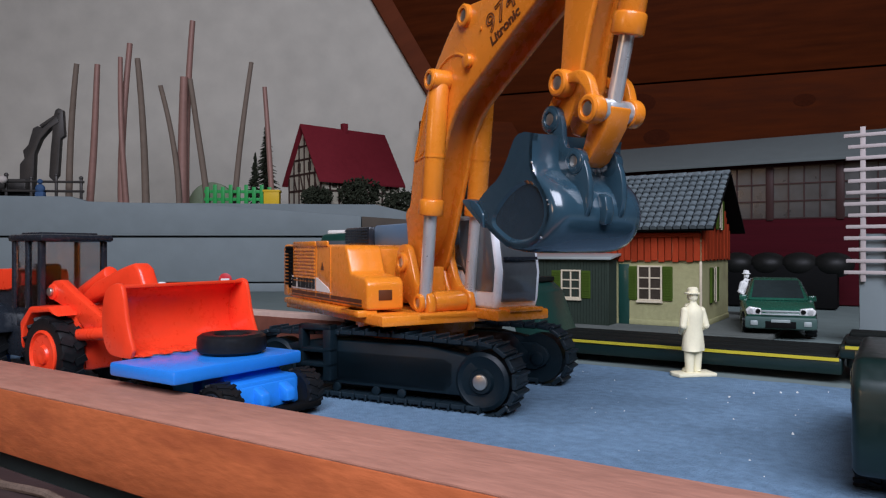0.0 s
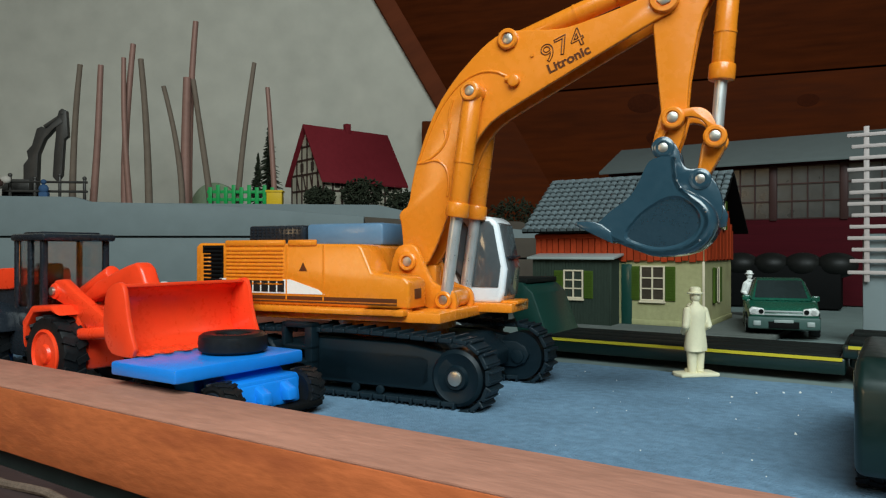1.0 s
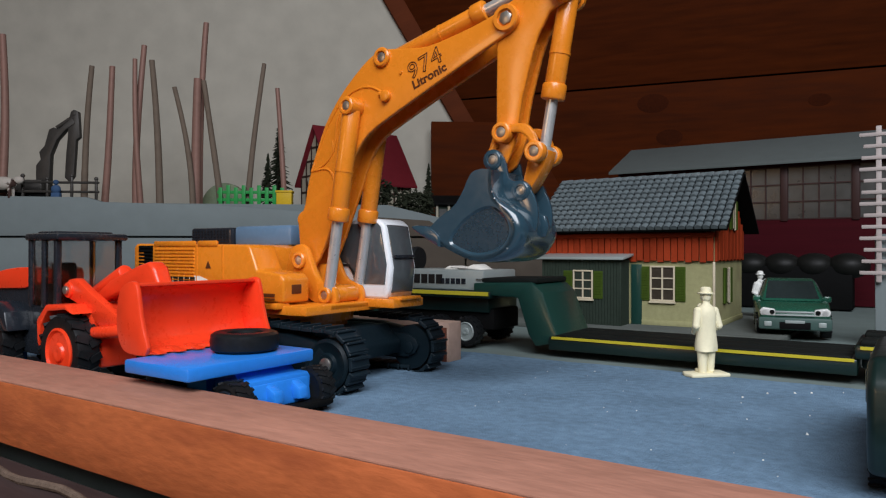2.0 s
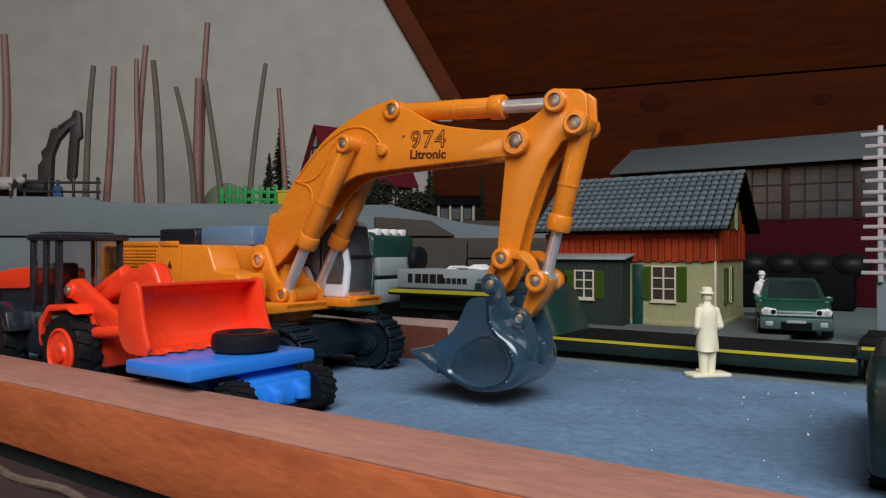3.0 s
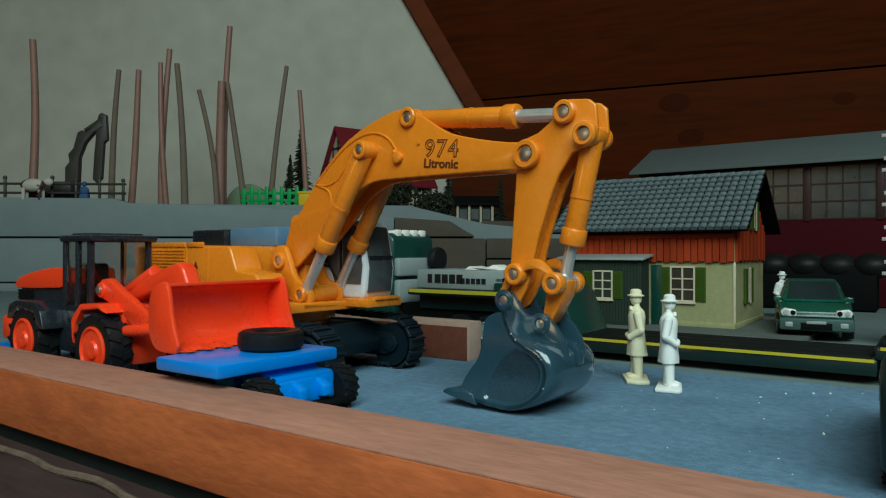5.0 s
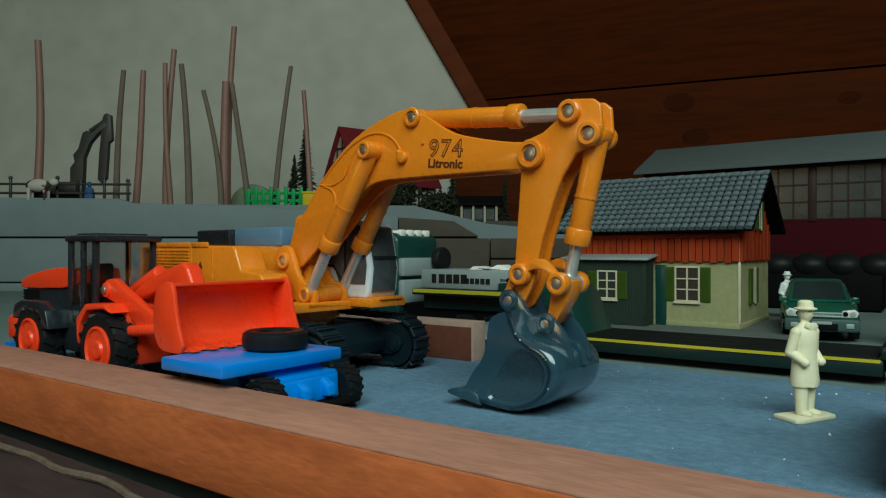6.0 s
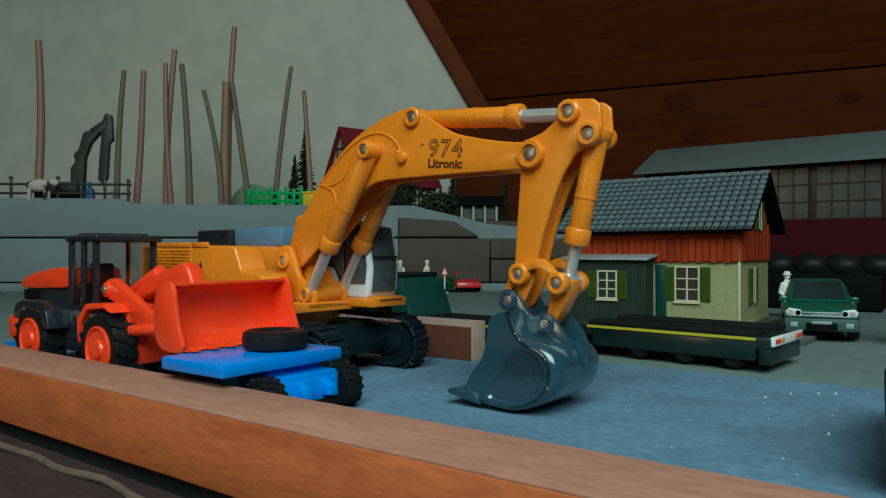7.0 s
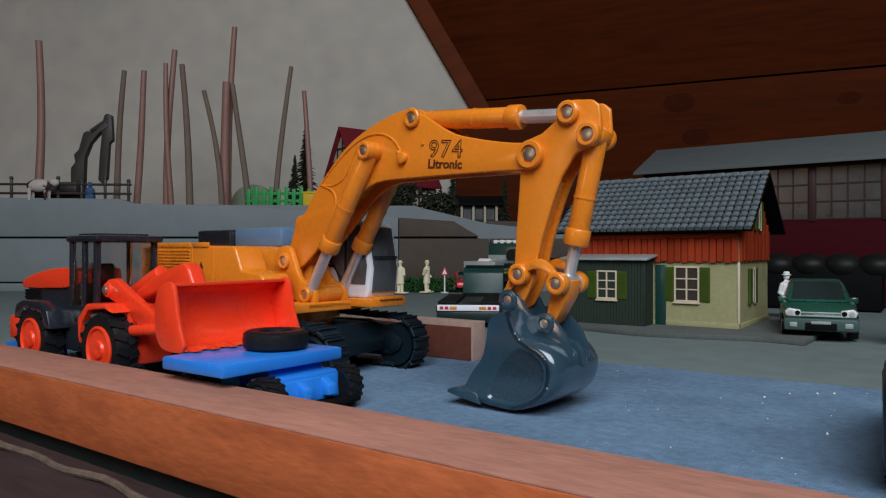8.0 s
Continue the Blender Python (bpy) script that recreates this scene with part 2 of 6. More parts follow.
def part(name, bm, material, parent, label="", m=None):
    ob = new(name, mesh_of(name, bm, material))
    ob.parent = parent
    if m is not None:
        ob.matrix_basis = m
    return tagged(ob, label)


def thing(name, m, label, category, group="", kind=""):
    ob = new(name)
    ob.empty_display_size = 0.01
    ob.matrix_basis = m
    return tagged(ob, label, category, group, kind)


def solid(name, bm, material, m, label, category="", group="", kind=""):
    ob = new(name, mesh_of(name, bm, material))
    ob.matrix_basis = m
    return tagged(ob, label, category, group, kind)


def B():
    return bmesh.new()


def letters(name, text, size, material, parent, m, label="", stretch=1.0, line=0.0):
    """Raised print from the built-in font, turned into a mesh."""
    cu = bpy.data.curves.new(name, "FONT")
    cu.body, cu.size, cu.align_x = text, size * K, "LEFT"
    if line:
        cu.fill_mode, cu.bevel_depth, cu.bevel_resolution, cu.space_character = "NONE", line * K, 1, 1.12
    else:
        cu.extrude, cu.offset = 0.00008, 0.00012
    tmp = bpy.data.objects.new(name, cu)
    scene.collection.objects.link(tmp)
    bpy.context.view_layer.update()
    me = bpy.data.meshes.new_from_object(tmp.evaluated_get(bpy.context.evaluated_depsgraph_get()))
    bpy.data.objects.remove(tmp)
    me.materials.clear()
    me.materials.append(material)
    ob = new(name, me)
    ob.parent = parent
    ob.matrix_basis = m @ Matrix.Diagonal((stretch, 1, 1, 1))
    return tagged(ob, label)


TURN = -36.0
UV = pose(0, 0, 0, 0, 0, TURN)


def at(u, v, z=0.0, turn=0.0):
    """A pose on the layout: u runs along the wooden edge bar, v away from it, in millimetres."""
    return UV @ pose(u * K, v * K, z * K, 0, 0, turn)


# ---- the large structure ----
def structure():
    # layout board, felt, edge bar, ledge
    b = box(B(), -1400, 900, 131, 1400, -30, -1.2)
    solid("ground", b, GREYBOARD, UV, "light grey painted layout board", "ground", kind="structure")
    b = B()
    n = 60
    top = [(-420 + 640 * i / n, 302 + 0.8 * math.sin(i * 0.9) + 0.5 * math.sin(i * 2.3)) for i in range(n + 1)]
    extrude(b, [(-420, 131), (220, 131)] + top[::-1], -1.2, 0.0, 0.0, "xy")
    solid("felt_sheet", b, FELT, UV, "blue-grey felt sheet lying on the layout board", "felt", kind="structure")
    bar = thing("edge_bar", UV, "red-brown wooden edge bar with a paler sawn top", "wooden bar", kind="structure")
    part("bar_body", box(B(), -460, 300, 104, 128, -7, 11.4, 0.5), BARWOOD, bar, "red-brown stained front")
    part("bar_top", box(B(), -460, 300, 104.2, 128.1, 11.2, 12, 0.35), BARTOP, bar, "paler pinkish sawn top")
    b = box(B(), -460, 300, 30, 103, -22, -10, 0.8)
    solid("ledge", b, DARKWOOD, UV, "dark wooden ledge below the bar", "ledge", kind="structure")
    b = B()
    for i in range(70):
        x = -420 + i * 8
        rod(b, (x, 95 + 1.0 * math.sin(i * 1.3), -9.2 + 0.4 * math.sin(i * 0.9)), (x + 8.4, 95 + 1.0 * math.sin((i + 1) * 1.3), -9.2 + 0.4 * math.sin((i + 1) * 0.9)), 1.1, n=8)
    solid("cord", b, CORD, UV, "frayed brown cord along the ledge", "cord", kind="structure")
    # gable wall and room shell
    b = box(B(), -1850, 1900, 1250, 1300, -800, 1700)
    solid("wall_north", b, PLASTER, Matrix(), "off-white plaster gable wall", "wall", kind="structure")
    b = box(B(), -1850, -1800, -1500, 1300, -800, 1700)
    solid("wall_west", b, DARKPINE, Matrix(), "dark pine-clad attic wall", "wall", kind="structure")
    b = box(B(), -1850, 1900, -1500, -1450, -800, 1250)
    solid("wall_south", b, DARKPINE, Matrix(), "dark pine-clad attic wall", "wall", kind="structure")
    b = box(B(), 1850, 1900, -1450, 1300, -800, 1250)
    solid("wall_east", b, DARKPINE, Matrix(), "dark pine-clad attic wall", "wall", kind="structure")
    b = box(B(), -1850, 1900, -1500, 1300, -850, -800)
    solid("floor", b, DARKWOOD, Matrix(), "dark wooden attic floor", "floor", kind="structure")
    b = box(B(), -1850, 1900, -1500, 1300, 1230, 1280)
    solid("ceiling", b, DARKPINE, Matrix(), "dark pine ceiling", "ceiling", kind="structure")
    b = B()
    hw, hh = WINDOW_W * 510, WINDOW_H * 510
    box(b, -1700, -hw, -640, 800, 0, 40)
    box(b, hw, 1900, -640, 800, 0, 40)
    box(b, -hw, hw, -640, -hh, 0, 40)
    box(b, -hw, hw, hh, 800, 0, 40)
    solid("roof_slope", b, DARKPINE, WINDOW_POSE, "dark pine roof slope with the skylight opening", "ceiling", kind="structure")
    # sloped pine boarding: boards run along a, s climbs the slope
    e = Vector((-147.4, 0, 254.5)).normalized()
    a = Vector((0.92, -0.38, 0)).normalized()
    nrm = a.cross(e).normalized()
    s = nrm.cross(a).normalized()
    frame_m = Matrix((a, s, nrm)).transposed().to_4x4()
    frame_m.translation = Vector((87.4, 1250, 249.3)) * K
    ceil = thing("sloped_ceiling", frame_m, "stained pine boarding of the attic slope", "ceiling", kind="structure")
    edges = [-420, -190, SEAM, 520, 800, 1100, 1500]
    b = B()
    for lo, hi in zip(edges, edges[1:]):
        extrude(b, [(-900, lo + 1.2), (2300, lo + 1.2), (2300, hi - 1.2), (-900, hi - 1.2)], -16, 0, 1.5, "xy")
    extrude(b, [(-900, -420), (2300, -420), (2300, 1500), (-900, 1500)], -22, -17, 0, "xy")
    part("boarding", b, PINE, ceil)
    for kx, ky, kr in KNOTS:
        b = ball(B(), (kx, ky, 0.1), kr, 1.3, 0.8, 0.02, 24, 6)
        part("knot", b, KNOT, ceil, "dark oval knot in the pine")
    x_axis = e
    y_axis = Vector((0, 1, 0))
    trim_m = Matrix((x_axis, y_axis, x_axis.cross(y_axis))).transposed().to_4x4()
    trim_m.translation = Vector((87.4, 1250, 249.3)) * K
    b = box(B(), -420, 1500, -14, -0.5, -26, 6, 3)
    solid("trim", b, TRIMWOOD, trim_m, "dark trim strip where slope and gable meet", "trim", kind="structure")


SEAM = 72.0
KNOTS = [(320, 42, 19), (345, -14, 16), (60, -58, 13), (560, 30, 12)]
structure()


# ---- excavator ----
FOOT = (9.4, 46.9)
CYL_FOOT = (24.2, 33.3)
C_IN_BOOM = (123.4, -5.7)
BOOM_CYL = (60.6, 23.4)
STICK_CYL = (82.1, 27.4)
A_IN_STICK = (13.2, 12.0)
B_IN_STICK = (20.4, 4.3)
LK1 = (-3.8, -38.5)
BK1 = (-8.3, -47.1)
K2_IN_BUCKET = (9.3, -12.1)
BUCKET_ZERO = math.atan2(-11.0, 7.9)
LINK_LEN, ROD_LEN = 14.2, 13.7
AXLE = 40.8
UP_SHIFT = 5.5  # the superstructure's parts sit this much behind their own drawing


def soft_loop(pts, rounds=2):
    """Rounds a closed outline by cutting its corners."""
    for _ in range(rounds):
        out = []
        for i, p in enumerate(pts):
            q = pts[(i + 1) % len(pts)]
            out += [(0.75 * p[0] + 0.25 * q[0], 0.75 * p[1] + 0.25 * q[1]), (0.25 * p[0] + 0.75 * q[0], 0.25 * p[1] + 0.75 * q[1])]
        pts = out
    return pts


def soft_line(pts, rounds=2):
    """Rounds an open line, its ends kept."""
    for _ in range(rounds):
        out = [pts[0]]
        for p, q in zip(pts, pts[1:]):
            out += [(0.75 * p[0] + 0.25 * q[0], 0.75 * p[1] + 0.25 * q[1]), (0.25 * p[0] + 0.75 * q[0], 0.25 * p[1] + 0.75 * q[1])]
        pts = out + [pts[-1]]
    return pts


def pin(parent, x, z, y0, y1, r=3.6, mat_ring=None, name="pin"):
    b = B()
    r *= 0.8
    side = 1 if y1 > y0 else -1
    lathe(b, [(r, 0), (r, side * abs(y1 - y0) * 0.75), (r * 0.86, y1 - y0), (r * 0.62, y1 - y0), (r * 0.58, (y1 - y0) * 0.55), (0.02, (y1 - y0) * 0.5)], (x, y0, z), "y", 22)
    ob = part(name, b, mat_ring or YELLOW, parent)
    b = B()
    rod(b, (x, y0 + (y1 - y0) * 0.3, z), (x, y0 + (y1 - y0) * 0.78, z), r * 0.52, n=14, bev=0.3)
    part(name + "_head", b, STEELPIN, parent, "steel pin head")
    return ob


def shoe_mesh():
    b = B()
    box(b, -2.4, 2.4, -5.2, 5.2, -0.7, 0.7, 0.25, 1)
    box(b, -2.3, -1.4, -5.2, 5.2, 0.5, 1.7, 0.2, 1)
    box(b, 1.0, 1.5, -5.2, 5.2, 0.5, 1.1, 0.1, 1)
    return mesh_of("track_shoe", b, TRACK)


def build_excavator():
    exc = thing("toy_excavator", Matrix(), "orange-yellow crawler excavator model with dark blue bucket", "excavator")
    # undercarriage
    b = B()
    extrude(b, [(-26, -21), (26, -21), (26, 21), (-26, 21)], 13, 20, 1, "xy")
    box(b, -30, -8, -21, 21, 8, 19, 1.5)
    box(b, 8, 30, -21, 21, 8, 19, 1.5)
    extrude(b, [(31, 20), (38, 13), (38, 8), (26, 8), (26, 20)], -20, 20, 0.8)
    part("car_body", b, DARKPLASTIC, exc, "dark blue-grey centre frame")
    b = B()
    lathe(b, [(20, 20), (20, 22), (22.5, 22.3), (22.5, 25.5), (20, 26)], (0, 0, 0), "z", 48)
    part("slewing_ring", b, YELLOW, exc, "yellow turntable ring")
    sm = shoe_mesh()
    for side in (-1, 1):
        yc = side * 27.2
        yo, yi = side * 32.0, side * 21.6
        b = B()
        extrude(b, [(-42, 5), (42, 5), (43, 10), (37, 17.5), (22, 20), (-22, 20), (-37, 17.5), (-43, 10)], yc - 3.6, yc + 3.6, 0.8)
        y0, y1 = sorted((yc, yo - side * 1.2))
        extrude(b, [(-35, 5.5), (28, 5.5), (31, 8), (31, 15.5), (28, 17), (-35, 17)], y0, y1, 0.7)
        for x in (-24, -14, 2, 12):
            rod(b, (x, yo - side * 1.8, 3.9), (x, yo - side * 0.6, 3.9), 1.6, n=12, bev=0.3)
        frame_part = part("track_frame", b, DARKPLASTIC, exc, "dark plastic side frame")
        b = B()
        y0, y1 = sorted((yi, yi + side * 1.6))
        extrude(b, [(-35, 6), (40, 6), (44, 8), (45.5, 11), (44, 14), (40, 16), (-35, 15)], y0, y1, 0.6)
        rod(b, (AXLE, yi - side * 0.8, 10.2), (AXLE, yi + side * 2, 10.2), 2.6, n=18, bev=0.4)
        part("inner_plate", b, DARKPLASTIC, exc)
        for x in (AXLE, -AXLE):
            b = B()
            lathe(b, [(r_, side * h_) for r_, h_ in ((9.2, -4), (9.2, 3.4), (8, 4.2), (6.8, 3.6), (4.2, 3.4), (3.6, 4.6), (0.02, 4.6))], (x, yc, 10.2), "y", 30)
            idler = part("idler_wheel", b, DARKPLASTIC, exc)
            b = B()
            rod(b, (x, yc + side * 4.2, 10.2), (x, yc + side * 5.4, 10.2), 2.5, n=20, bev=0.5)
            part("axle_cap", b, STEELPIN, idler, "bare metal axle cap")
        if side < 0:
            b = B()
            for x0, x1, z0, z1 in ((-27.4, -25.4, 11, 25.6), (-17, -13.6, 6.5, 25.6), (-27.4, -13.6, 23.6, 25.6), (-27.4, -13.6, 16, 17.6), (-27.4, -13.6, 11, 12.6)):
                box(b, x0, x1, -35.2, -31, z0, z1, 0.4)
            part("step_ladder", b, DARKPLASTIC, exc, "small dark access step")
        # shoes round the loop
        r = 11.3
        pts = []
        flat = AXLE
        step = 5.15
        length = 4 * flat + 2 * math.pi * r
        cnt = int(length / step)
        for i in range(cnt):
            s = i * length / cnt
            if s < 2 * flat:
                x, z, a = -flat + s, 10.7 + r + 1.1 * math.sin(math.pi * s / (2 * flat)) ** 2, 0
            elif s < 2 * flat + math.pi * r:
                q = (s - 2 * flat) / r
                x, z, a = flat + r * math.sin(q), 10.7 + r * math.cos(q), q
            elif s < 4 * flat + math.pi * r:
                x, z, a = flat - (s - 2 * flat - math.pi * r), 10.7 - r + 1.9, math.pi
            else:
                q = (s - 4 * flat - math.pi * r) / r + math.pi
                x, z, a = -flat + r * math.sin(q), 10.7 + r * math.cos(q), q
            if a == math.pi:
                z = 1.8
            ob = new("track_shoe", sm)
            ob.parent = exc
            ob.matrix_basis = pose(x * K, yc * K, z * K) @ Matrix.Rotation(a, 4, "Y")
    # upper structure: keyed as one part
    b = B()
    extrude(b, [(-71.5, 26), (-69.5, 30), (30.5, 30), (30.5, 26.5)], -28, 28, 0.5)
    up = part("upper_structure", b, YELLOW, exc, "orange-yellow superstructure deck")
    b = B()
    extrude(b, [(-69, 31), (-69, 52.5), (-67, 54), (4.5, 53.2), (6.2, 52), (10, 43.2), (22.5, 42), (24.6, 40), (24.6, 31)], -28.2, -14.4, 1.3, seg=3)
    part("engine_hood", b, YELLOW, up)
    b = B()
    extrude(b, [(-69, 31), (-69, 52.5), (-67, 54), (-4, 53.2), (2, 52), (2, 31)], -14.2, 28, 1.2)
    part("rear_hood", b, YELLOW, up)
    b = B()
    pts = []
    for i in range(13):
        a = math.pi * (0.5 + i / 12)
        pts.append((-66 + 9 * math.cos(a), 28.6 * math.sin(a)))
    extrude(b, [(-60, 28.6)] + pts + [(-60, -28.6)], 31, 51, 1.6, "xy")
    part("counterweight", b, YELLOW, up)
    b = B()
    for i in range(11):
        box(b, -64.5, -55.5, -28.9, -27.6, 36.2 + i * 1.55, 37.2 + i * 1.55, 0.2, 1)
    box(b, -65.2, -55, -28.35, -27.4, 35, 53)
    part("radiator_grille", b, BLACK, up, "black louvred grille")
    b = B()
    for i in range(10):
        box(b, -53.5, -27, -28.62, -27.6, 38.2 + i * 1.4, 39.1 + i * 1.4, 0.2, 1)
    for x0, x1 in ((-54, -26.2), (-24.8, -12.5)):
        box(b, x0, x1, -28.7, -27.6, 52.6, 54.9, 0.5)
    box(b, -25.9, -25.3, -28.45, -28, 33, 53)
    box(b, -9.9, -9.3, -28.45, -28, 33, 53)
    part("side_louvre", b, YELLOW, up)
    b = B()
    box(b, -58, 22, -31.4, -27, 28.6, 31, 0.7)
    box(b, 8, 24, -31.4, -24, 28.6, 31, 0.7)
    part("catwalk", b, YELLOW, up)
    b = B()
    box(b, -56, 20, -28.42, -28.1, 33.1, 34.4)
    box(b, -56, 20, -28.42, -28.1, 32.1, 32.6)
    part("side_stripe", b, BROWNLINE, up, "dark brown trim lines")
    b = B()
    extrude(b, [(-57, 35.2), (-57, 40.4), (-24, 40.4), (-12, 37), (-9, 35.2)], -28.4, -28.1, 0)
    part("white_panel", b, WHITEPRINT, up, "white name strip")
    b = B()
    for i in range(8):
        x = -55 + i * 3.65
        box(b, x, x + (2.9 if i != 1 else 1.2), -28.62, -28.42, 35.8, 39.9)
    part("maker_mark", b, DECAL, up, "black maker's mark drawn as bars")
    b = B()
    extrude(b, [(-20, 43.6), (-16.6, 43.6), (-18.3, 46.6)], -28.4, -28.1, 0)
    part("warning_sign", b, BROWNLINE, up, "small warning triangle")
    # foot recess: its shade is painted as a flat brown patch
    b = B()
    box(b, 24.2, 24.9, -24, -19, 34.3, 37.8, 0.2)
    part("step_recess", b, BROWNLINE, up, "foot recess painted as a dark brown patch")
    b = B()
    box(b, -38, -2, 2, 26, 53, 62, 1.5)
    part("tool_box", b, BLUETOP, up, "blue-grey cover box on the roof")
    b = B()
    box(b, -66, -38.4, 0, 26, 53, 61.5, 1)
    for i in range(12):
        for j in range(5):
            box(b, -65 + i * 2.2, -63.8 + i * 2.2, -0.4, 0.4, 54.6 + j * 1.3, 55.4 + j * 1.3)
    part("air_intake", b, CHARCOAL, up, "dark perforated intake box")
    # boom foot brackets and front plate
    for y0, y1 in ((-9.8, -7.0), (6.4, 9.0)):
        b = B()
        extrude(b, soft_loop([(6.5, 40), (9, 50.5), (11.5, 53.2), (17.2, 53.6), (20.2, 48.5), (23.2, 41.5), (26.2, 38.4), (32, 37.4), (34.2, 34), (34, 29), (24, 29), (12, 36)], 1), y0, y1, 0.7)
        part("boom_bracket", b, YELLOW, up)
    pin(up, FOOT[0] + UP_SHIFT, FOOT[1], -9.6, -11.2, 4.4)
    b = B()
    cx = CYL_FOOT[0] + UP_SHIFT
    rod(b, (cx, -6.2, CYL_FOOT[1]), (cx, 6.2, CYL_FOOT[1]), 3.4, n=22, bev=0.4)
    rod(b, (cx, -11, CYL_FOOT[1]), (cx, 11, CYL_FOOT[1]), 1.6, n=16)
    box(b, 22, 36, -15, 28, 27.5, 30.2, 0.6)
    box(b, 24, 31, -5.6, 5.6, 29, 37, 0.8)
    part("front_plate", b, YELLOW, up)
    pin(up, cx, CYL_FOOT[1], -10.6, -12.2, 4.0)
    b = B()
    box(b, 17, 23, -2.6, 2.6, 30, 45.5, 0.8)
    box(b, 17.6, 22.4, -3.4, 3.4, 36, 39, 0.5)
    part("swivel_block", b, YELLOW, up)
    for y in (-5.5, 5.5):
        b = B()
        last = None
        for i in range(9):
            a = i / 8
            p = (16 + 11 * a, y, 47 - 13 * a - 5 * math.sin(math.pi * a))
            if last:
                rod(b, last, p, 1.0, n=10)
            last = p
        part("hydraulic_hose", b, YELLOW, up, "yellow moulded hose")
    # cab
    cab = part("cab", extrude(B(), [(17, 31), (17, 60), (19.5, 63.6), (39, 64), (42.5, 61.5), (46, 44), (45, 35), (43.5, 31)], 10, 28, 1.4, seg=3), WHITEPAINT, up, "white driver's cab")
    b = B()
    extrude(b, [(18.4, 46.5), (18.4, 59), (20.6, 62), (29, 62), (30.6, 60), (30.6, 37), (28, 36.4), (24, 45)], 9.6, 10.4, 0.3)
    extrude(b, [(32.3, 37), (32.3, 60), (33.6, 62), (39.2, 62.2), (41, 60.4), (44, 45), (43, 37)], 9.6, 10.4, 0.3)
    part("side_window", b, DARKGLASS, cab, "dark side glass")
    b = B()
    extrude(b, [(40.6, 62.4), (43.2, 60.8), (46.5, 44), (45.4, 33.6), (43.7, 33.8), (44.8, 44), (41.4, 60)], 12.0, 26.0, 0.2)
    part("windscreen", b, DARKGLASS, cab, "dark curved windscreen")
    b = B()
    extrude(b, [(45.2, 49), (46.6, 49), (46.75, 47.9), (45.4, 47.9)], 12.0, 26.0, 0.1)
    part("screen_bar", b, CHARCOAL, cab)
    b = B()
    extrude(b, [(16.6, 44.5), (24, 44), (29, 38.4), (29.4, 39.4), (24.4, 45.2), (16.6, 45.6)], 9.5, 10.3, 0)
    extrude(b, [(30.9, 40), (31.9, 40), (31.9, 60), (30.9, 60)], 9.6, 10.3, 0)
    part("door_seam", b, DECAL, cab, "black swept door line")
    b = B()
    box(b, 30, 49, 8, 29, 27.6, 31.2, 0.6)
    box(b, 42, 50, 12, 26, 30.6, 32, 0.4)
    part("cab_base", b, YELLOW, up)

    # boom
    b = B()
    outer = [(-5, -1.5), (-4.2, 3), (0.6, 6), (6.6, 13), (8.2, 16.2), (11, 16.6), (13.6, 15.6), (22, 21.4), (28.9, 25), (37.3, 28.8), (47.4, 32.4), (59.3, 34), (71.7, 33.6), (78.9, 32.4), (84, 30), (87.9, 25.3), (94.5, 16.8), (98.6, 12.8), (110.7, 5), (121, -0.6), (126.6, -2.4), (128.2, -6), (126.4, -9.6), (122.6, -10.6), (117.5, -8.6), (107.4, -4.9), (89.3, 1.6), (69.3, 8.6), (59, 12), (52, 12.4), (44, 10.6), (36.9, 7.2), (25.1, 2.6), (12, -2.6), (4, -5), (-3, -4.4)]
    for y0, y1 in ((-6.1, -4.3), (4.3, 6.1)):
        extrude(b, soft_loop(outer, 1), y0, y1, 0.55, seg=3, angle=40)
    extrude(b, [(-2, 2), (2, 6), (9, 14.4), (22, 20), (37.3, 27.4), (47.4, 31), (59.3, 32.6), (71.7, 32.2), (78.9, 31), (84, 28.4), (97, 13), (110, 4), (114, 0.5), (107, 0.2), (90, 6.6), (70, 13.6), (59, 17), (50, 17), (36, 12), (25, 7.6), (12, 2.2)], -4.8, 4.8, 0)
    boom = part("boom", b, YELLOW, exc, "yellow curved boom")
    b = B()
    for rib in ([(27.5, 23.6), (37, 27.4), (47.5, 30.8), (58, 31.6), (66, 29), (71, 24), (72.6, 18.5)], [(28, 23.2), (33, 20.6), (39.5, 20), (45, 22.6), (49, 27), (53.5, 29)], [(29, 22.4), (34, 18.6), (34.4, 14), (31, 9.4), (27, 6.4)]):
        rib = soft_line(rib, 2)
        for p, q in zip(rib, rib[1:]):
            rod(b, (p[0], -6.0, p[1]), (q[0], -6.0, q[1]), 0.55, n=8)
    rod(b, (41, -6.0, 20.4), (43.5, -6.0, 24), 0.5, n=8)
    rod(b, (83.5, -5.8, 16.5), (83.5, -6.6, 16.5), 0.6, n=10)
    rod(b, (73, -5.8, 15.4), (73, -8.0, 15.4), 2.2, n=16, bev=0.6)
    rod(b, (71.5, -6.2, 18.5), (73, -6.2, 16), 1.1, n=10)
    rod(b, (BOOM_CYL[0], -9, BOOM_CYL[1]), (BOOM_CYL[0], 9, BOOM_CYL[1]), 3.4, n=20)
    part("weld_rib", b, YELLOW, boom)
    pin(boom, STICK_CYL[0], STICK_CYL[1], -5.9, -7.6, 4.6)
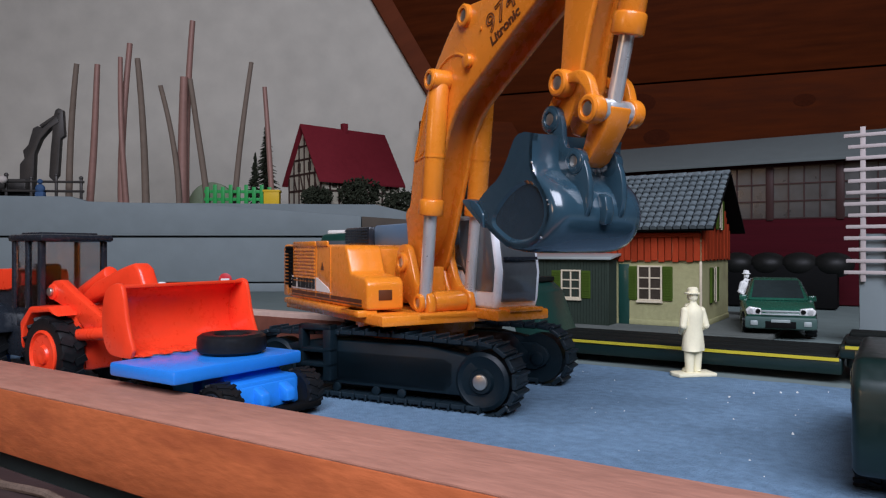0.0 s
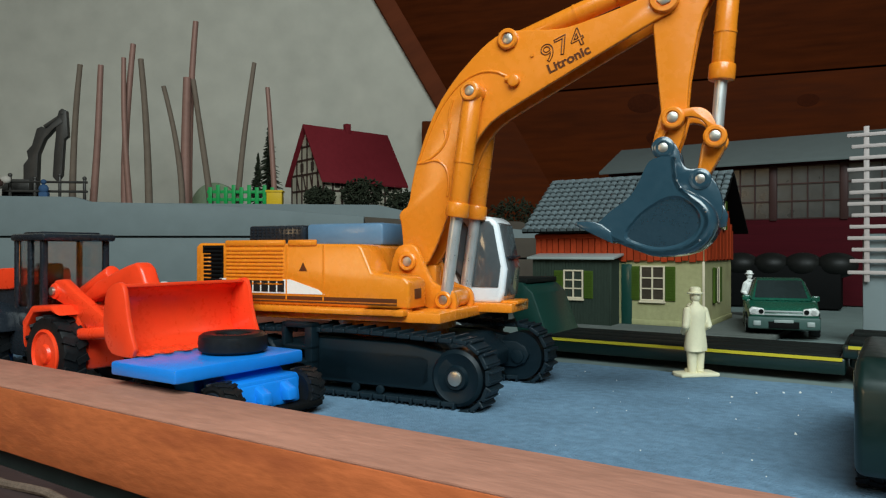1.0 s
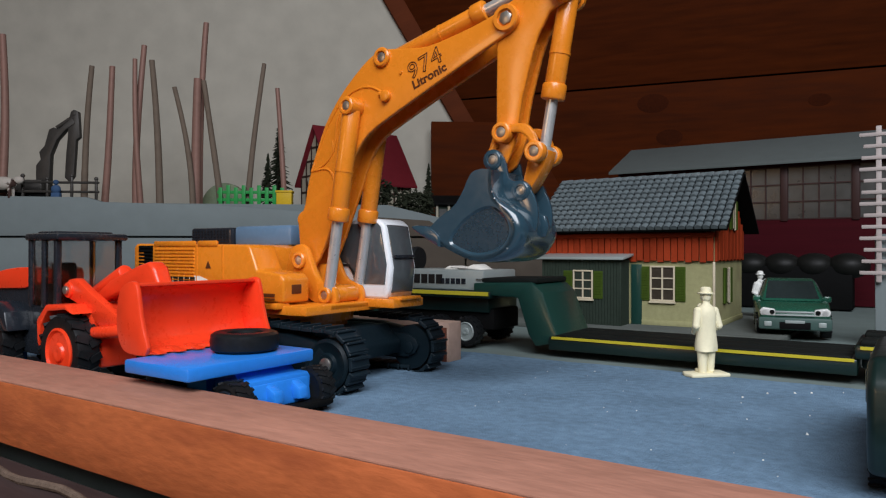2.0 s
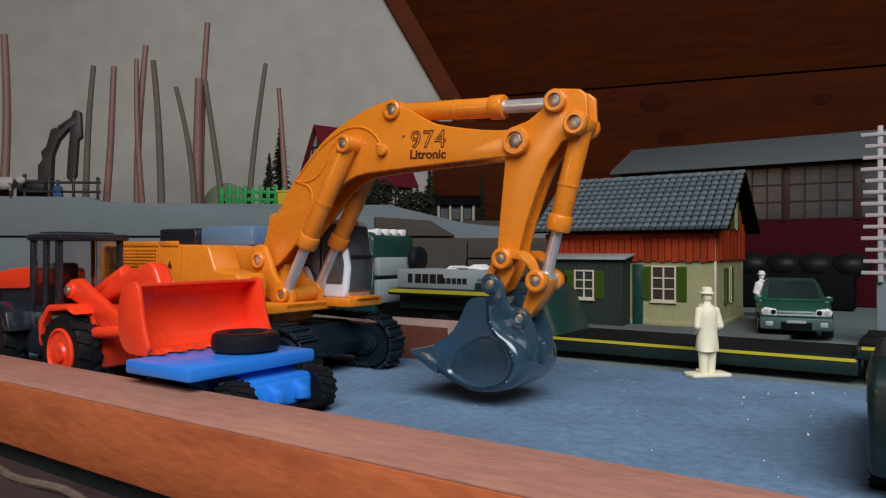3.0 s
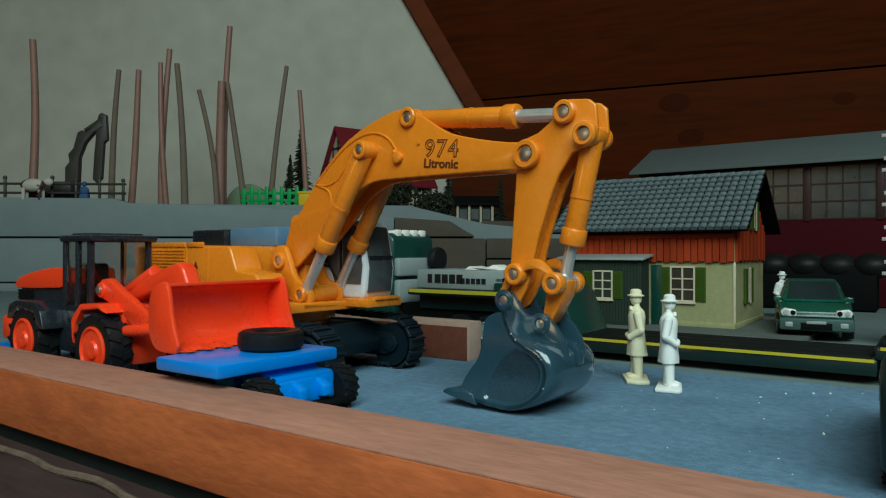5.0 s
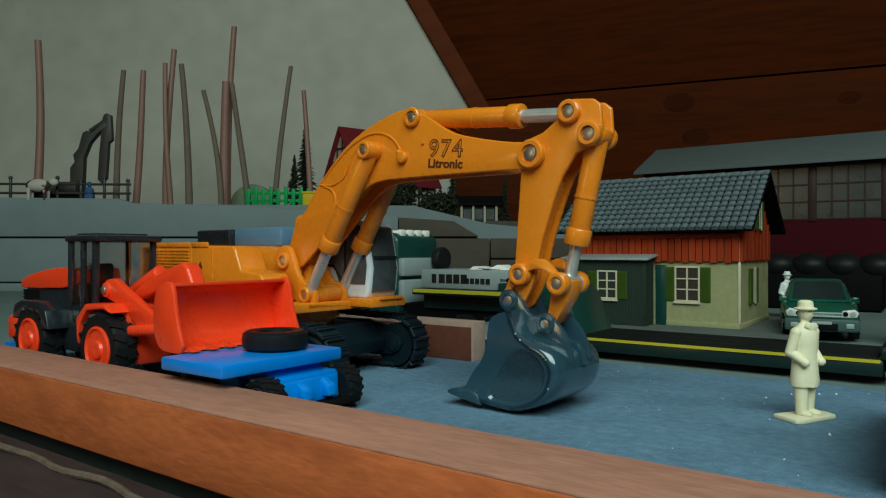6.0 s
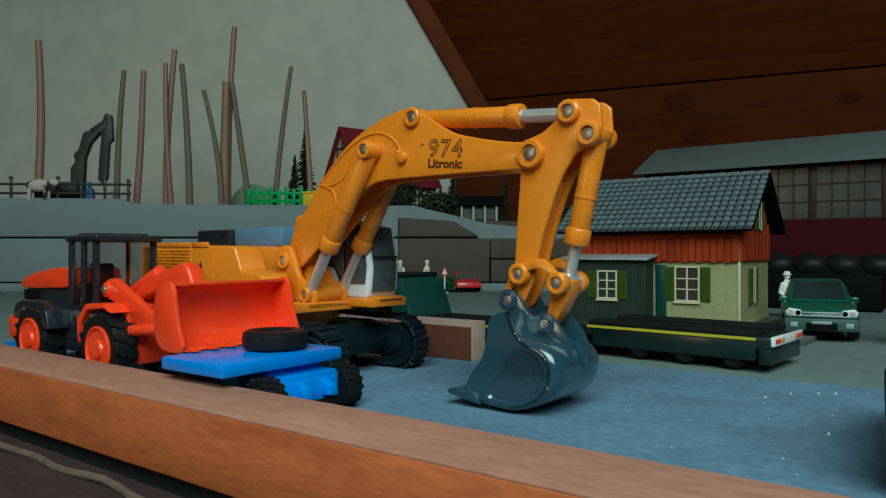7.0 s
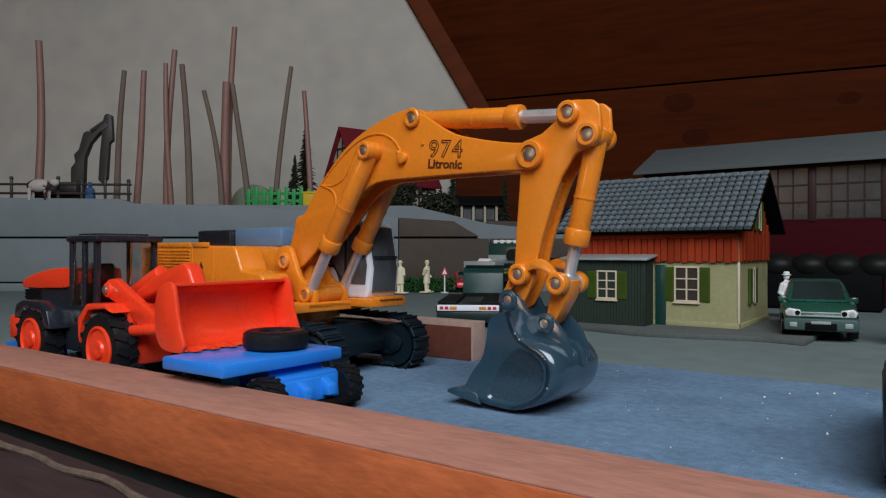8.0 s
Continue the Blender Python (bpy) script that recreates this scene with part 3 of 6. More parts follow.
    for s in (-1, 1):
        b = B()
        lathe(b, [(4.7, s * 5.9), (4.7, s * 6.9), (4.3, s * 7.5), (3.0, s * 7.5), (2.9, s * 6.6), (0.02, s * 6.6)], (C_IN_BOOM[0], 0, C_IN_BOOM[1]), "y", 24)
        boss = part("pivot_boss", b, YELLOW, boom)
        b = B()
        rod(b, (C_IN_BOOM[0], s * 6.2, C_IN_BOOM[1]), (C_IN_BOOM[0], s * 7.2, C_IN_BOOM[1]), 2.5, n=6, bev=0.3)
        part("bolt_head", b, STEELPIN, boss, "steel hexagon bolt head")
    slope = radians(-24.5)
    flat = Matrix(((1, 0, 0, 0), (0, 0, 1, 0), (0, 1, 0, 0), (0, 0, 0, 1)))
    face = Matrix(((1, 0, 0, 0), (0, 0, -1, 0), (0, 1, 0, 0), (0, 0, 0, 1)))
    def on_boom(x, z):
        return Matrix.Translation((x * K, -6.2 * K, z * K)) @ Matrix.Rotation(-slope, 4, "Y") @ face
    letters("model_number", "974", 8.6, BROWNLINE, boom, on_boom(84.2, 11.0), "outlined model number 974", 1.1, 0.17)
    letters("model_name", "Litronic", 4.4, BROWNLINE, boom, on_boom(82.6, 7.4), "model name Litronic", 1.12)

    # stick
    b = B()
    plate = [(-4.8, -4.4), (-4.6, 1.5), (-3.2, 4.8), (3.3, 6.7), (8.2, 10), (9.4, 13), (11.4, 15.4), (14.4, 16), (21, 15.2), (23.4, 13.2), (23.9, 5.4), (21.5, 1.2), (15.2, -0.8), (10.6, -7.3), (8, -13), (6.3, -17.7), (3.2, -26.6), (1.3, -33.8), (0.6, -39), (-1.6, -44), (-4.4, -49), (-7.6, -51), (-11, -50), (-12.4, -46.6), (-10.4, -42), (-7.2, -35), (-6.3, -22.8)]
    for y0, y1 in ((-4.6, -2.9), (2.9, 4.6)):
        extrude(b, plate, y0, y1, 0.6, seg=3)
    extrude(b, [(-4.6, -4), (4, -4), (8, -9), (5.8, -15), (3.8, -20), (1.2, -27.4), (-0.6, -34), (-2, -41), (-6, -46), (-10, -44), (-6.9, -34.8), (-6.1, -22.8)], -3.0, 3.0, 0)
    stick = part("stick", b, YELLOW, exc, "yellow dipper stick")
    b = B()
    rod(b, (-5.2, -5.4, -39.6), (-5.2, 5.4, -39.6), 2.2, n=16, bev=0.4)
    rod(b, (-9.6, -4.9, -44.6), (-7.4, -4.9, -41.4), 1.4, n=10)
    part("pin_boss", b, YELLOW, stick)
    pin(stick, A_IN_STICK[0], A_IN_STICK[1], -4.6, -6.7, 4.7)
    pin(stick, B_IN_STICK[0], B_IN_STICK[1], -4.6, -7.6, 4.8)
    pin(stick, B_IN_STICK[0], B_IN_STICK[1], 4.6, 6.6, 4.6)

    # rocker: two curved arms, x along the line from its stick pin to its rod pin
    b = B()
    arc = []
    for i in range(13):
        a = i / 12
        arc.append((LINK_LEN * a, 4.2 * math.sin(math.pi * a)))
    for y0, y1 in ((-7.6, -5.0), (5.0, 7.6)):
        extrude(b, [(p[0], p[1] + 2.2) for p in arc] + [(p[0], p[1] - 1.2) for p in arc[::-1]], y0, y1, 0.6)
        for x in (0, LINK_LEN):
            rod(b, (x, y0 - 0.3, 0), (x, y1 + 0.3, 0), 3.6, n=20, bev=0.5)
    rocker = part("rocker_arm", b, YELLOW, exc, "yellow curved bucket link")
    pin(rocker, 0, 0, -7.4, -8.6, 4.3)
    pin(rocker, LINK_LEN, 0, -7.4, -8.6, 4.3)
    b = B()
    rod(b, (LINK_LEN, -4.9, 0), (LINK_LEN, 4.9, 0), 2.9, n=20)
    part("cross_shaft", b, CHROME, rocker, "bare metal cross shaft")
    # push rod from rocker to bucket
    b = B()
    extrude(b, [(-2, -2.8), (3, -3.4), (ROD_LEN - 1, -1.8), (ROD_LEN + 1.6, 0), (ROD_LEN - 1, 1.8), (3, 3.4), (-2, 2.8)], -3.6, 3.6, 0.8)
    prod = part("push_rod", b, YELLOW, exc)

    # bucket, origin at its stick pin: side outline, the back swelling out between the sides
    back = [(3.7, -4.8), (3.2, -7.3), (2.9, -13.2), (5.6, -17), (8.6, -20.5), (9.9, -23.7), (10, -26.6), (7.8, -30.2), (4.9, -32.6), (-0.1, -34), (-6.9, -33.8), (-11.6, -31.6), (-17.3, -28.2), (-24.5, -23.2)]
    swell = [0, 0, 0.2, 1.6, 2.6, 2.9, 2.9, 2.6, 2.0, 1.2, 0.6, 0.3, 0.1, 0]
    mouth = [(-22.6, -20.6), (-18.1, -17.5), (-11.9, -14.8), (-8.1, -10.4), (-5.6, -6.3), (-3.6, -4.1), (-0.1, -3.9)]
    fine = soft_line(back, 1)
    puff = [p[0] for p in soft_line([(w, 0) for w in swell], 1)]
    def offset(pts, d):
        out = []
        for i, p in enumerate(pts):
            q, r = pts[max(i - 1, 0)], pts[min(i + 1, len(pts) - 1)]
            t = Vector((r[0] - q[0], r[1] - q[1])).normalized()
            out.append((p[0] - t.y * d[i], p[1] + t.x * d[i]))
        return out
    HALF = 15.0
    stations = [(-HALF, 0.0), (-14.7, 0.3), (-14.0, 0.6), (-12.6, 0.84), (-10.4, 0.97), (-7, 1.0), (7, 1.0), (10.4, 0.97), (12.6, 0.84), (14.0, 0.6), (14.7, 0.3), (HALF, 0.0)]
    b = B()
    grids = []
    for skin in (0.0, -1.2):
        grids.append([[b.verts.new(Vector((x, y, z)) * K) for x, z in offset(fine, [w * f + skin for w in puff])] for y, f in stations])
    faces = []
    for g in grids:
        for r0, r1 in zip(g, g[1:]):
            for k in range(len(r0) - 1):
                faces.append(b.faces.new((r0[k], r0[k + 1], r1[k + 1], r1[k])))
    o, n_ = grids
    for k in range(len(o[0]) - 1):
        for e in (0, -1):
            faces.append(b.faces.new((o[e][k], o[e][k + 1], n_[e][k + 1], n_[e][k])))
    for s0 in range(len(stations) - 1):
        for e in (0, -1):
            faces.append(b.faces.new((o[s0][e], o[s0 + 1][e], n_[s0 + 1][e], n_[s0][e])))
    bmesh.ops.recalc_face_normals(b, faces=faces)
    bucket = part("bucket", b, BLUEGREY, exc, "glossy dark blue-grey digging bucket")
    outline = fine + soft_line(mouth, 1)
    panel = soft_loop([(-16.6, -26.4), (-11, -21), (-6.8, -18.4), (-1.5, -16.4), (2.6, -16.5), (5.8, -19), (7.8, -22.6), (8, -26.2), (6, -29.4), (3, -31.4), (-1.2, -32.3), (-6.5, -32.1), (-11.4, -29.8)], 2)
    for s in (-1, 1):
        # cheek with a dished panel in it
        b = B()
        def ring(pts, y):
            return [b.verts.new((x * K, y * K, z * K)) for x, z in pts]
        def closed(vs):
            return [b.edges.new((vs[i], vs[(i + 1) % len(vs)])) for i in range(len(vs))]
        def wall(v0, v1):
            for i in range(len(v0)):
                k = (i + 1) % len(v0)
                b.faces.new((v0[i], v0[k], v1[k], v1[i]))
        rim, cut = ring(outline, s * HALF), ring(panel, s * HALF)
        bmesh.ops.triangle_fill(b, use_beauty=True, edges=closed(rim) + closed(cut))
        cx, cz = sum(p[0] for p in panel) / len(panel), sum(p[1] for p in panel) / len(panel)
        floor_ring = ring([(cx + (x - cx) * 0.93, cz + (z - cz) * 0.9) for x, z in panel], s * (HALF - 0.8))
        wall(cut, floor_ring)
        inner = ring(outline, s * (HALF - 1.5))
        wall(rim, inner)
        b.faces.new(inner)
        bmesh.ops.recalc_face_normals(b, faces=b.faces)
        part("bucket_side", b, BLUEGREY, bucket, "cheek with a dished panel")
        dish = [(cx + (x - cx) * 0.935, cz + (z - cz) * 0.905) for x, z in panel]
        part("side_panel", extrude(B(), dish, *sorted((s * (HALF - 1.3), s * (HALF - 0.78)))), BUCKETPANEL, bucket, "polished metallic panel")
        b = B()
        rng = random.Random(5 + s)
        for p, q in zip(fine[4:16], fine[5:17]):
            if rng.random() < 0.5:
                f0 = rng.random() * 0.7
                f1 = f0 + 0.1 + 0.25 * rng.random()
                rod(b, (p[0] + (q[0] - p[0]) * f0, s * HALF, p[1] + (q[1] - p[1]) * f0), (p[0] + (q[0] - p[0]) * f1, s * HALF, p[1] + (q[1] - p[1]) * f1), 0.3, 0.2, n=8)
        part("worn_edge", b, CHROME, bucket, "paint worn to bare metal")
        # lug
        b = B()
        y0, y1 = sorted((s * 4.7, s * 6.5))
        extrude(b, soft_loop([(-3.9, -0.5), (-3.6, 2), (-1.0, 3.6), (2.3, 2.8), (4.6, -0.8), (4.8, -6.4), (6.6, -8.4), (9.9, -8.5), (13.4, -12.8), (14.8, -19), (13.8, -25), (11.5, -27.5), (5, -20), (2, -14), (2.0, -8), (-1, -4)], 1), y0, y1, 0.5)
        rod(b, (0, s * 4.6, 0), (0, s * 6.9, 0), 3.6, n=22, bev=0.3)
        rod(b, (K2_IN_BUCKET[0], s * 4.6, K2_IN_BUCKET[1]), (K2_IN_BUCKET[0], s * 6.9, K2_IN_BUCKET[1]), 3.4, n=22, bev=0.3)
        part("bucket_lug", b, BLUEGREY, bucket)
        pin(bucket, 0, 0, s * 6.2, s * 7.2, 3.9, BLUEGREY)
        pin(bucket, *K2_IN_BUCKET, s * 6.2, s * 7.2, 3.7, BLUEGREY)
    b = B()
    extrude(b, [(12, -20), (14.6, -21), (15.4, -24.5), (14.2, -28), (12, -28)], -1.3, 1.3, 0.5)
    part("stop_rib", b, BLUEGREY, bucket)
    b = B()
    extrude(b, soft_line([(-19, -28.0), (-24.5, -24.2), (-29.6, -20.4), (-30.2, -19.2), (-27, -19.2), (-22.4, -20.4), (-19, -24)], 1), -15.6, 15.6, 0.4)
    part("cutting_edge", b, BLUEGREY, bucket)

    # cylinders: barrel with x along the ram from its eye; ram rod the same way from its own eye
    def barrel(name, length, r, y):
        b = B()
        rod(b, (0, y, 0), (length, y, 0), r, n=24, bev=0.6)
        rod(b, (length - 5, y, 0), (length + 0.4, y, 0), r * 1.2, n=24, bev=0.7)
        rod(b, (length * 0.55, y, 0), (length * 0.55 + 0.8, y, 0), r * 1.06, n=24)
        rod(b, (0, y - r * 0.95, 0), (0, y + r * 0.95, 0), r * 1.05, n=20, bev=0.5)
        ob = part(name, b, YELLOW, exc, "yellow hydraulic cylinder")
        return ob
    def ram(name, length, r, y, eye):
        b = B()
        rod(b, (0, y, 0), (length, y, 0), r, n=18)
        rod(b, (0, y - eye, 0), (0, y + eye, 0), eye, n=18, bev=0.4)
        return part(name, b, CHROME, exc, "bright metal ram")
    for child in up.children:
        child.matrix_basis = pose(-UP_SHIFT * K, 0, 0) @ child.matrix_basis
    parts = dict(exc=exc, up=up, boom=boom, stick=stick, rocker=rocker, push=prod, bucket=bucket)
    parts["bc1"], parts["bc2"] = barrel("boom_cylinder", 44, 3.5, -9), barrel("boom_cylinder", 44, 3.5, 9)
    for key, y in (("bc1", -9), ("bc2", 9)):
        s = -1 if y < 0 else 1
        pin(parts[key], 0, 0, y + s * 3.0, y + s * 4.2, 4.3)
    parts["br1"], parts["br2"] = ram("boom_ram", 40, 2.2, -9, 2.4), ram("boom_ram", 40, 2.2, 9, 2.4)
    parts["sc"], parts["sr"] = barrel("stick_cylinder", 43, 3.5, 0), ram("stick_ram", 40, 2.3, 0, 3.4)
    parts["kc"], parts["kr"] = barrel("bucket_cylinder", 34, 3.4, 0), ram("bucket_ram", 26, 1.9, 0, 3.0)
    return parts


EXC = build_excavator()


# ---- wheel loader, blue trailer, tyre ----
def tyre_mesh(r, w, knobs=16):
    b = B()
    lathe(b, [(r * 0.6, -w * 0.42), (r * 0.75, -w * 0.5), (r * 0.93, -w * 0.45), (r * 0.96, -w * 0.3), (r * 0.96, w * 0.3), (r * 0.93, w * 0.45), (r * 0.75, w * 0.5), (r * 0.6, w * 0.42)], (0, 0, 0), "y", 36)
    for i in range(knobs):
        for s in (-1, 1):
            a = 2 * math.pi * (i + (0.25 if s > 0 else 0)) / knobs
            q = bmesh.ops.create_cube(b, size=1)["verts"]
            m = Matrix.Rotation(a, 4, "Y") @ pose(r * 0.955 * K, s * w * 0.25 * K, 0, s * 24) @ Matrix.Diagonal((r * 0.09 * K, w * 0.5 * K, r * 0.17 * K, 1))
            bmesh.ops.transform(b, matrix=m, verts=q)
    return b


def wheel(parent, x, y, z, r, w, side, rim_mat, name="wheel"):
    ty = part(name, tyre_mesh(r, w), RUBBER, parent, "black ribbed tyre", pose(x * K, y * K, z * K))
    b = B()
    s = side
    lathe(b, [(r * 0.62, -w * 0.4 * s), (r * 0.64, w * 0.5 * s), (r * 0.58, w * 0.54 * s), (r * 0.52, w * 0.45 * s), (r * 0.26, w * 0.44 * s), (r * 0.22, w * 0.54 * s), (r * 0.12, w * 0.56 * s), (0.02, w * 0.5 * s)], (0, 0, 0), "y", 28)
    rim = part("rim", b, rim_mat, ty)
    return ty


def build_loader():
    ld = thing("toy_wheel_loader", at(-258, 151.5), "bright red-orange wheel loader model with dark cab", "wheel loader")
    for x in (0, -55.5):
        for s in (-1, 1):
            wheel(ld, x, s * 12.2, 14, 14, 8.6, s, RED)
    b = B()
    box(b, -14, 12, -7.5, 7.5, 8, 22, 2)
    box(b, -10, 10, -9, 9, 20, 31, 2)
    for s in (-1, 1):
        extrude(b, [(-15, 15), (-13, 23), (-8, 28.5), (4, 29.5), (9, 28), (4, 31.4), (-9, 31), (-16, 25)], s * 12 - 4.4, s * 12 + 4.4, 0.8)
    part("front_frame", b, RED, ld)
    b = B()
    extrude(b, [(-13, 9), (-13, 24), (-29, 24), (-30, 39), (-77, 35.6), (-79.6, 31), (-79.6, 10)], -8, 8, 1.5)
    part("rear_body", b, CHARCOAL, ld, "charcoal rear body")
    b = B()
    extrude(b, soft_loop([(-29, 36), (-29, 43.2), (-33, 44.4), (-52, 43.8), (-70, 41), (-79, 38.6), (-81, 35.6), (-78, 34.4)], 1), -9, 9, 1.2, seg=3)
    part("engine_hood", b, RED, ld, "red engine hood")
    b = B()
    for s in (-1, 1):
        extrude(b, [(-71, 22), (-69, 28.5), (-62, 30.4), (-47, 30.2), (-41, 27), (-38, 19), (-42, 19), (-46, 25), (-60, 27), (-66, 22)], s * 11.8 - 4.8, s * 11.8 + 4.8, 1)
    part("rear_mudguard", b, CHARCOAL, ld, "glossy dark rear mudguards")
    b = B()
    box(b, -92, -79, -10, 10, 11, 22, 1.8)
    part("rear_weight", b, RED, ld, "red rear ballast block")
    b = B()
    for i in range(7):
        box(b, -80.3, -79.3, -8, 8, 24 + i * 1.5, 24.9 + i * 1.5, 0.2, 1)
    for i in range(9):
        box(b, -78 + i * 1.6, -77.2 + i * 1.6, -8.5, -7.6, 25, 34, 0.15, 1)
    part("rear_grille", b, BLACK, ld)
    b = B()
    rod(b, (-40, -6, 41), (-40, -6, 47), 1.5, n=14, bev=0.4)
    rod(b, (-44, 5, 41), (-44, 5, 46), 2.0, n=14, bev=0.4)
    part("exhaust", b, CHARCOAL, ld)
    # cab: posts, glass, roof
    x0, x1, y0, y1 = -30, -11, -11, 13
    b = B()
    box(b, x0, x1, y0, y1, 22, 30, 1)
    cabin = part("cab", b, CHARCOAL, ld, "dark cab with clear glass")
    for x, y in ((x0, y0), (x1, y0), (x0, y1), (x1, y1), (-20, y0)):
        part("cab_post", box(B(), x - 1.1, x + 1.1, y - 1.1, y + 1.1, 29, 55, 0.4), CHARCOAL, cabin)
    b = B()
    box(b, x0 - 2.5, x1 + 3.5, y0 - 2, y1 + 2.5, 54.6, 57.4, 1.1)
    box(b, x0 + 2, x1 - 2, y0 + 1, y1 - 1, 57, 58.2, 0.5)
    part("cab_roof", b, CHARCOAL, cabin)
    for nm, bb in (("side_glass", (x0 + 1.4, x1 - 1.4, y0 - 0.3, y0 + 0.3)), ("front_glass", (x1 - 0.3, x1 + 0.3, y0 + 1.4, y1 - 1.4)), ("side_glass", (x0 + 1.4, x1 - 1.4, y1 - 0.3, y1 + 0.3)), ("rear_glass", (x0 - 0.3, x0 + 0.3, y0 + 1.4, y1 - 1.4))):
        b = box(B(), *bb, 30, 54.4)
        part(nm, b, CABGLASS, cabin, "clear window pane")
    b = B()
    box(b, -28, -20, -4, 5, 28, 36, 1.5)
    box(b, -29, -26.5, -4, 5, 34, 46, 1.5)
    rod(b, (-14, 0, 30), (-17, 0, 39), 0.7, n=8)
    part("driver_seat", b, BLACK, cabin)
    # arms
    for s in (-1, 1):
        b = B()
        extrude(b, [(-12, 34), (-8, 40), (-3, 40.5), (6, 36), (24, 28), (49.5, 27), (49.5, 21), (32, 19), (16, 22), (2, 30)], s * 7 - 1.8, s * 7 + 1.8, 0.8)
        rod(b, (-7, s * 7 - 2.6, 36), (-7, s * 7 + 2.6, 36), 3.0, n=16, bev=0.5)
        arm = part("lift_arm", b, RED, ld)
        b = B()
        rod(b, (-7, s * 9.4, 36), (-7, s * 10.6, 36), 1.6, n=14, bev=0.3)
        part("arm_pin", b, STEELPIN, arm, "brass-coloured pin")
        b = B()
        rod(b, (-2, s * 9, 20), (30, s * 9, 23), 2.2, n=14, bev=0.5)
        part("lift_cylinder", b, RED, ld)
    b = B()
    extrude(b, [(0, 34), (10, 40), (28, 45.6), (34, 47), (37, 45), (40, 39), (49.4, 34), (49, 30), (36, 35), (26, 38), (2, 31)], -3.2, 3.2, 1.2, seg=3)
    rod(b, (-2, 0, 35), (16, 0, 43), 3.0, n=16, bev=0.8)
    part("tilt_lever", b, RED, ld)
    # bucket
    prof = soft_line([(64, 19.4), (56, 19.0), (52, 20.2), (49.4, 24), (48.6, 31), (50, 37.4), (53.4, 40.2), (57.6, 40.8)], 2)
    inner = soft_line([(57.6, 39.7), (53.9, 39), (51.2, 36.4), (50, 30.8), (50.7, 24.8), (52.8, 21.6), (56.6, 20.4), (63, 20.4)], 2)
    b = B()
    extrude(b, prof + inner, -23, 25.4, 0.3)
    bk = part("bucket", b, RED, ld, "wide red-orange loading bucket")
    for s in (-1, 1):
        b = B()
        yy = (-23.4, -21.8) if s < 0 else (24.2, 25.8)
        extrude(b, soft_loop([(66, 18.8), (56, 18.7), (51.6, 19.8), (48.8, 24), (48.2, 31), (49.6, 38), (53, 40.8), (58.4, 41.6), (60, 38), (61.6, 29)], 1), *yy, 0.6)
        part("bucket_cheek", b, RED, bk)
    b = B()
    for i in range(7):
        y = -19.5 + i * 41.5 / 6
        extrude(b, [(60, 20.9), (67, 19.8), (67, 19.4), (60, 18.8)], y - 1.5, y + 1.5, 0.3)
    part("bucket_tooth", b, RED, bk)
    return ld


def build_blue_trailer():
    tr = thing("blue_toy_trailer", at(-164.5, 147), "bright blue plastic toy trailer with black wheels", "trailer")
    b = B()
    box(b, -30, 0, -25.5, 22, 15, 19, 0.8)
    part("deck", b, BLUE, tr)
    b = B()
    extrude(b, [(-20, 15.4), (-6, 15.4), (-3, 12.6), (3, 11.4), (4, 4), (0, 3.2), (-20, 4)], -6, 17, 1.0)
    box(b, -8, 2.5, -10, 18.5, 7.5, 12.6, 1)
    extrude(b, [(2, 11.4), (6.5, 9), (7, 5.5), (2, 5)], -1, 3, 0.8)
    extrude(b, [(2, 11.4), (6.5, 9), (7, 5.5), (2, 5)], 9, 13, 0.8)
    part("front_body", b, BLUE, tr)
    b = B()
    box(b, -40, -14, -9, 9, 8, 15.2, 1)
    part("chassis_beam", b, BLUE, tr)
    for x in (2, -30):
        for s in (-1, 1):
            wheel(tr, x, s * 16 + 4, 7, 7, 6, s, CHARCOAL)
    b = B()
    box(b, 4, 9, -2, 22, 2.2, 4.2, 0.8)
    part("front_bumper", b, BLACK, tr)
    b = B()
    lathe(b, [(5.6, -2.6), (6.4, -3.0), (9.2, -3.0), (10.4, -2.2), (10.7, 0), (10.4, 2.2), (9.2, 3.0), (6.4, 3.0), (5.6, 2.6), (5.4, 0.4), (0.02, 0.3)], (0, 0, 0), "y", 48)
    ob = solid("loose_tyre", b, RUBBER, at(-179, 153, 22.2) @ pose(0, 0, 0, 90, 0, 0), "loose black rubber tyre lying on the blue deck", "tyre")
    b = box(B(), -14, 14, -8, 8, 0, 9, 1.5)
    solid("blue_tow_block", b, BLUE, at(-346, 152), "small blue plastic block behind the loader", "toy part")


def build_plank():
    pl = thing("wooden_offcut", at(-178, 269), "dark brown faced wooden offcut with pale sawn edges", "wood block")
    b = box(B(), -230, -0.3, 0.4, 10.6, 0, 18, 0.3)
    part("core", b, PALEWOOD, pl, "pale sawn wood")
    b = box(B(), -229, -1.6, -0.5, 0.5, 0.2, 15.6, 0.1)
    part("dark_face", b, PLANKWOOD, pl, "dark brown coated face")


def build_dark_car():
    c = thing("dark_green_toy_van", pose(0.122, 0.158, 0, 0, 0, 54), "very dark green toy van at the layout's edge", "toy car")
    b = B()
    extrude(b, [(-30, 5), (-32, 12), (-31, 24), (-26, 29), (20, 28.6), (28, 22), (46, 18), (48, 8), (46, 5)], -17, 17, 3.5, seg=3)
    part("body", b, GREENTRUCK, c)
    b = B()
    extrude(b, [(-26, 19), (-25, 26), (17, 26), (23, 21), (23, 19)], -17.4, 17.4, 0.5)
    part("side_window", b, DARKGLASS, c)
    for x in (-18, 34):
        for s in (-1, 1):
            wheel(c, x, s * 14.5, 7, 7, 5, s, CHARCOAL)


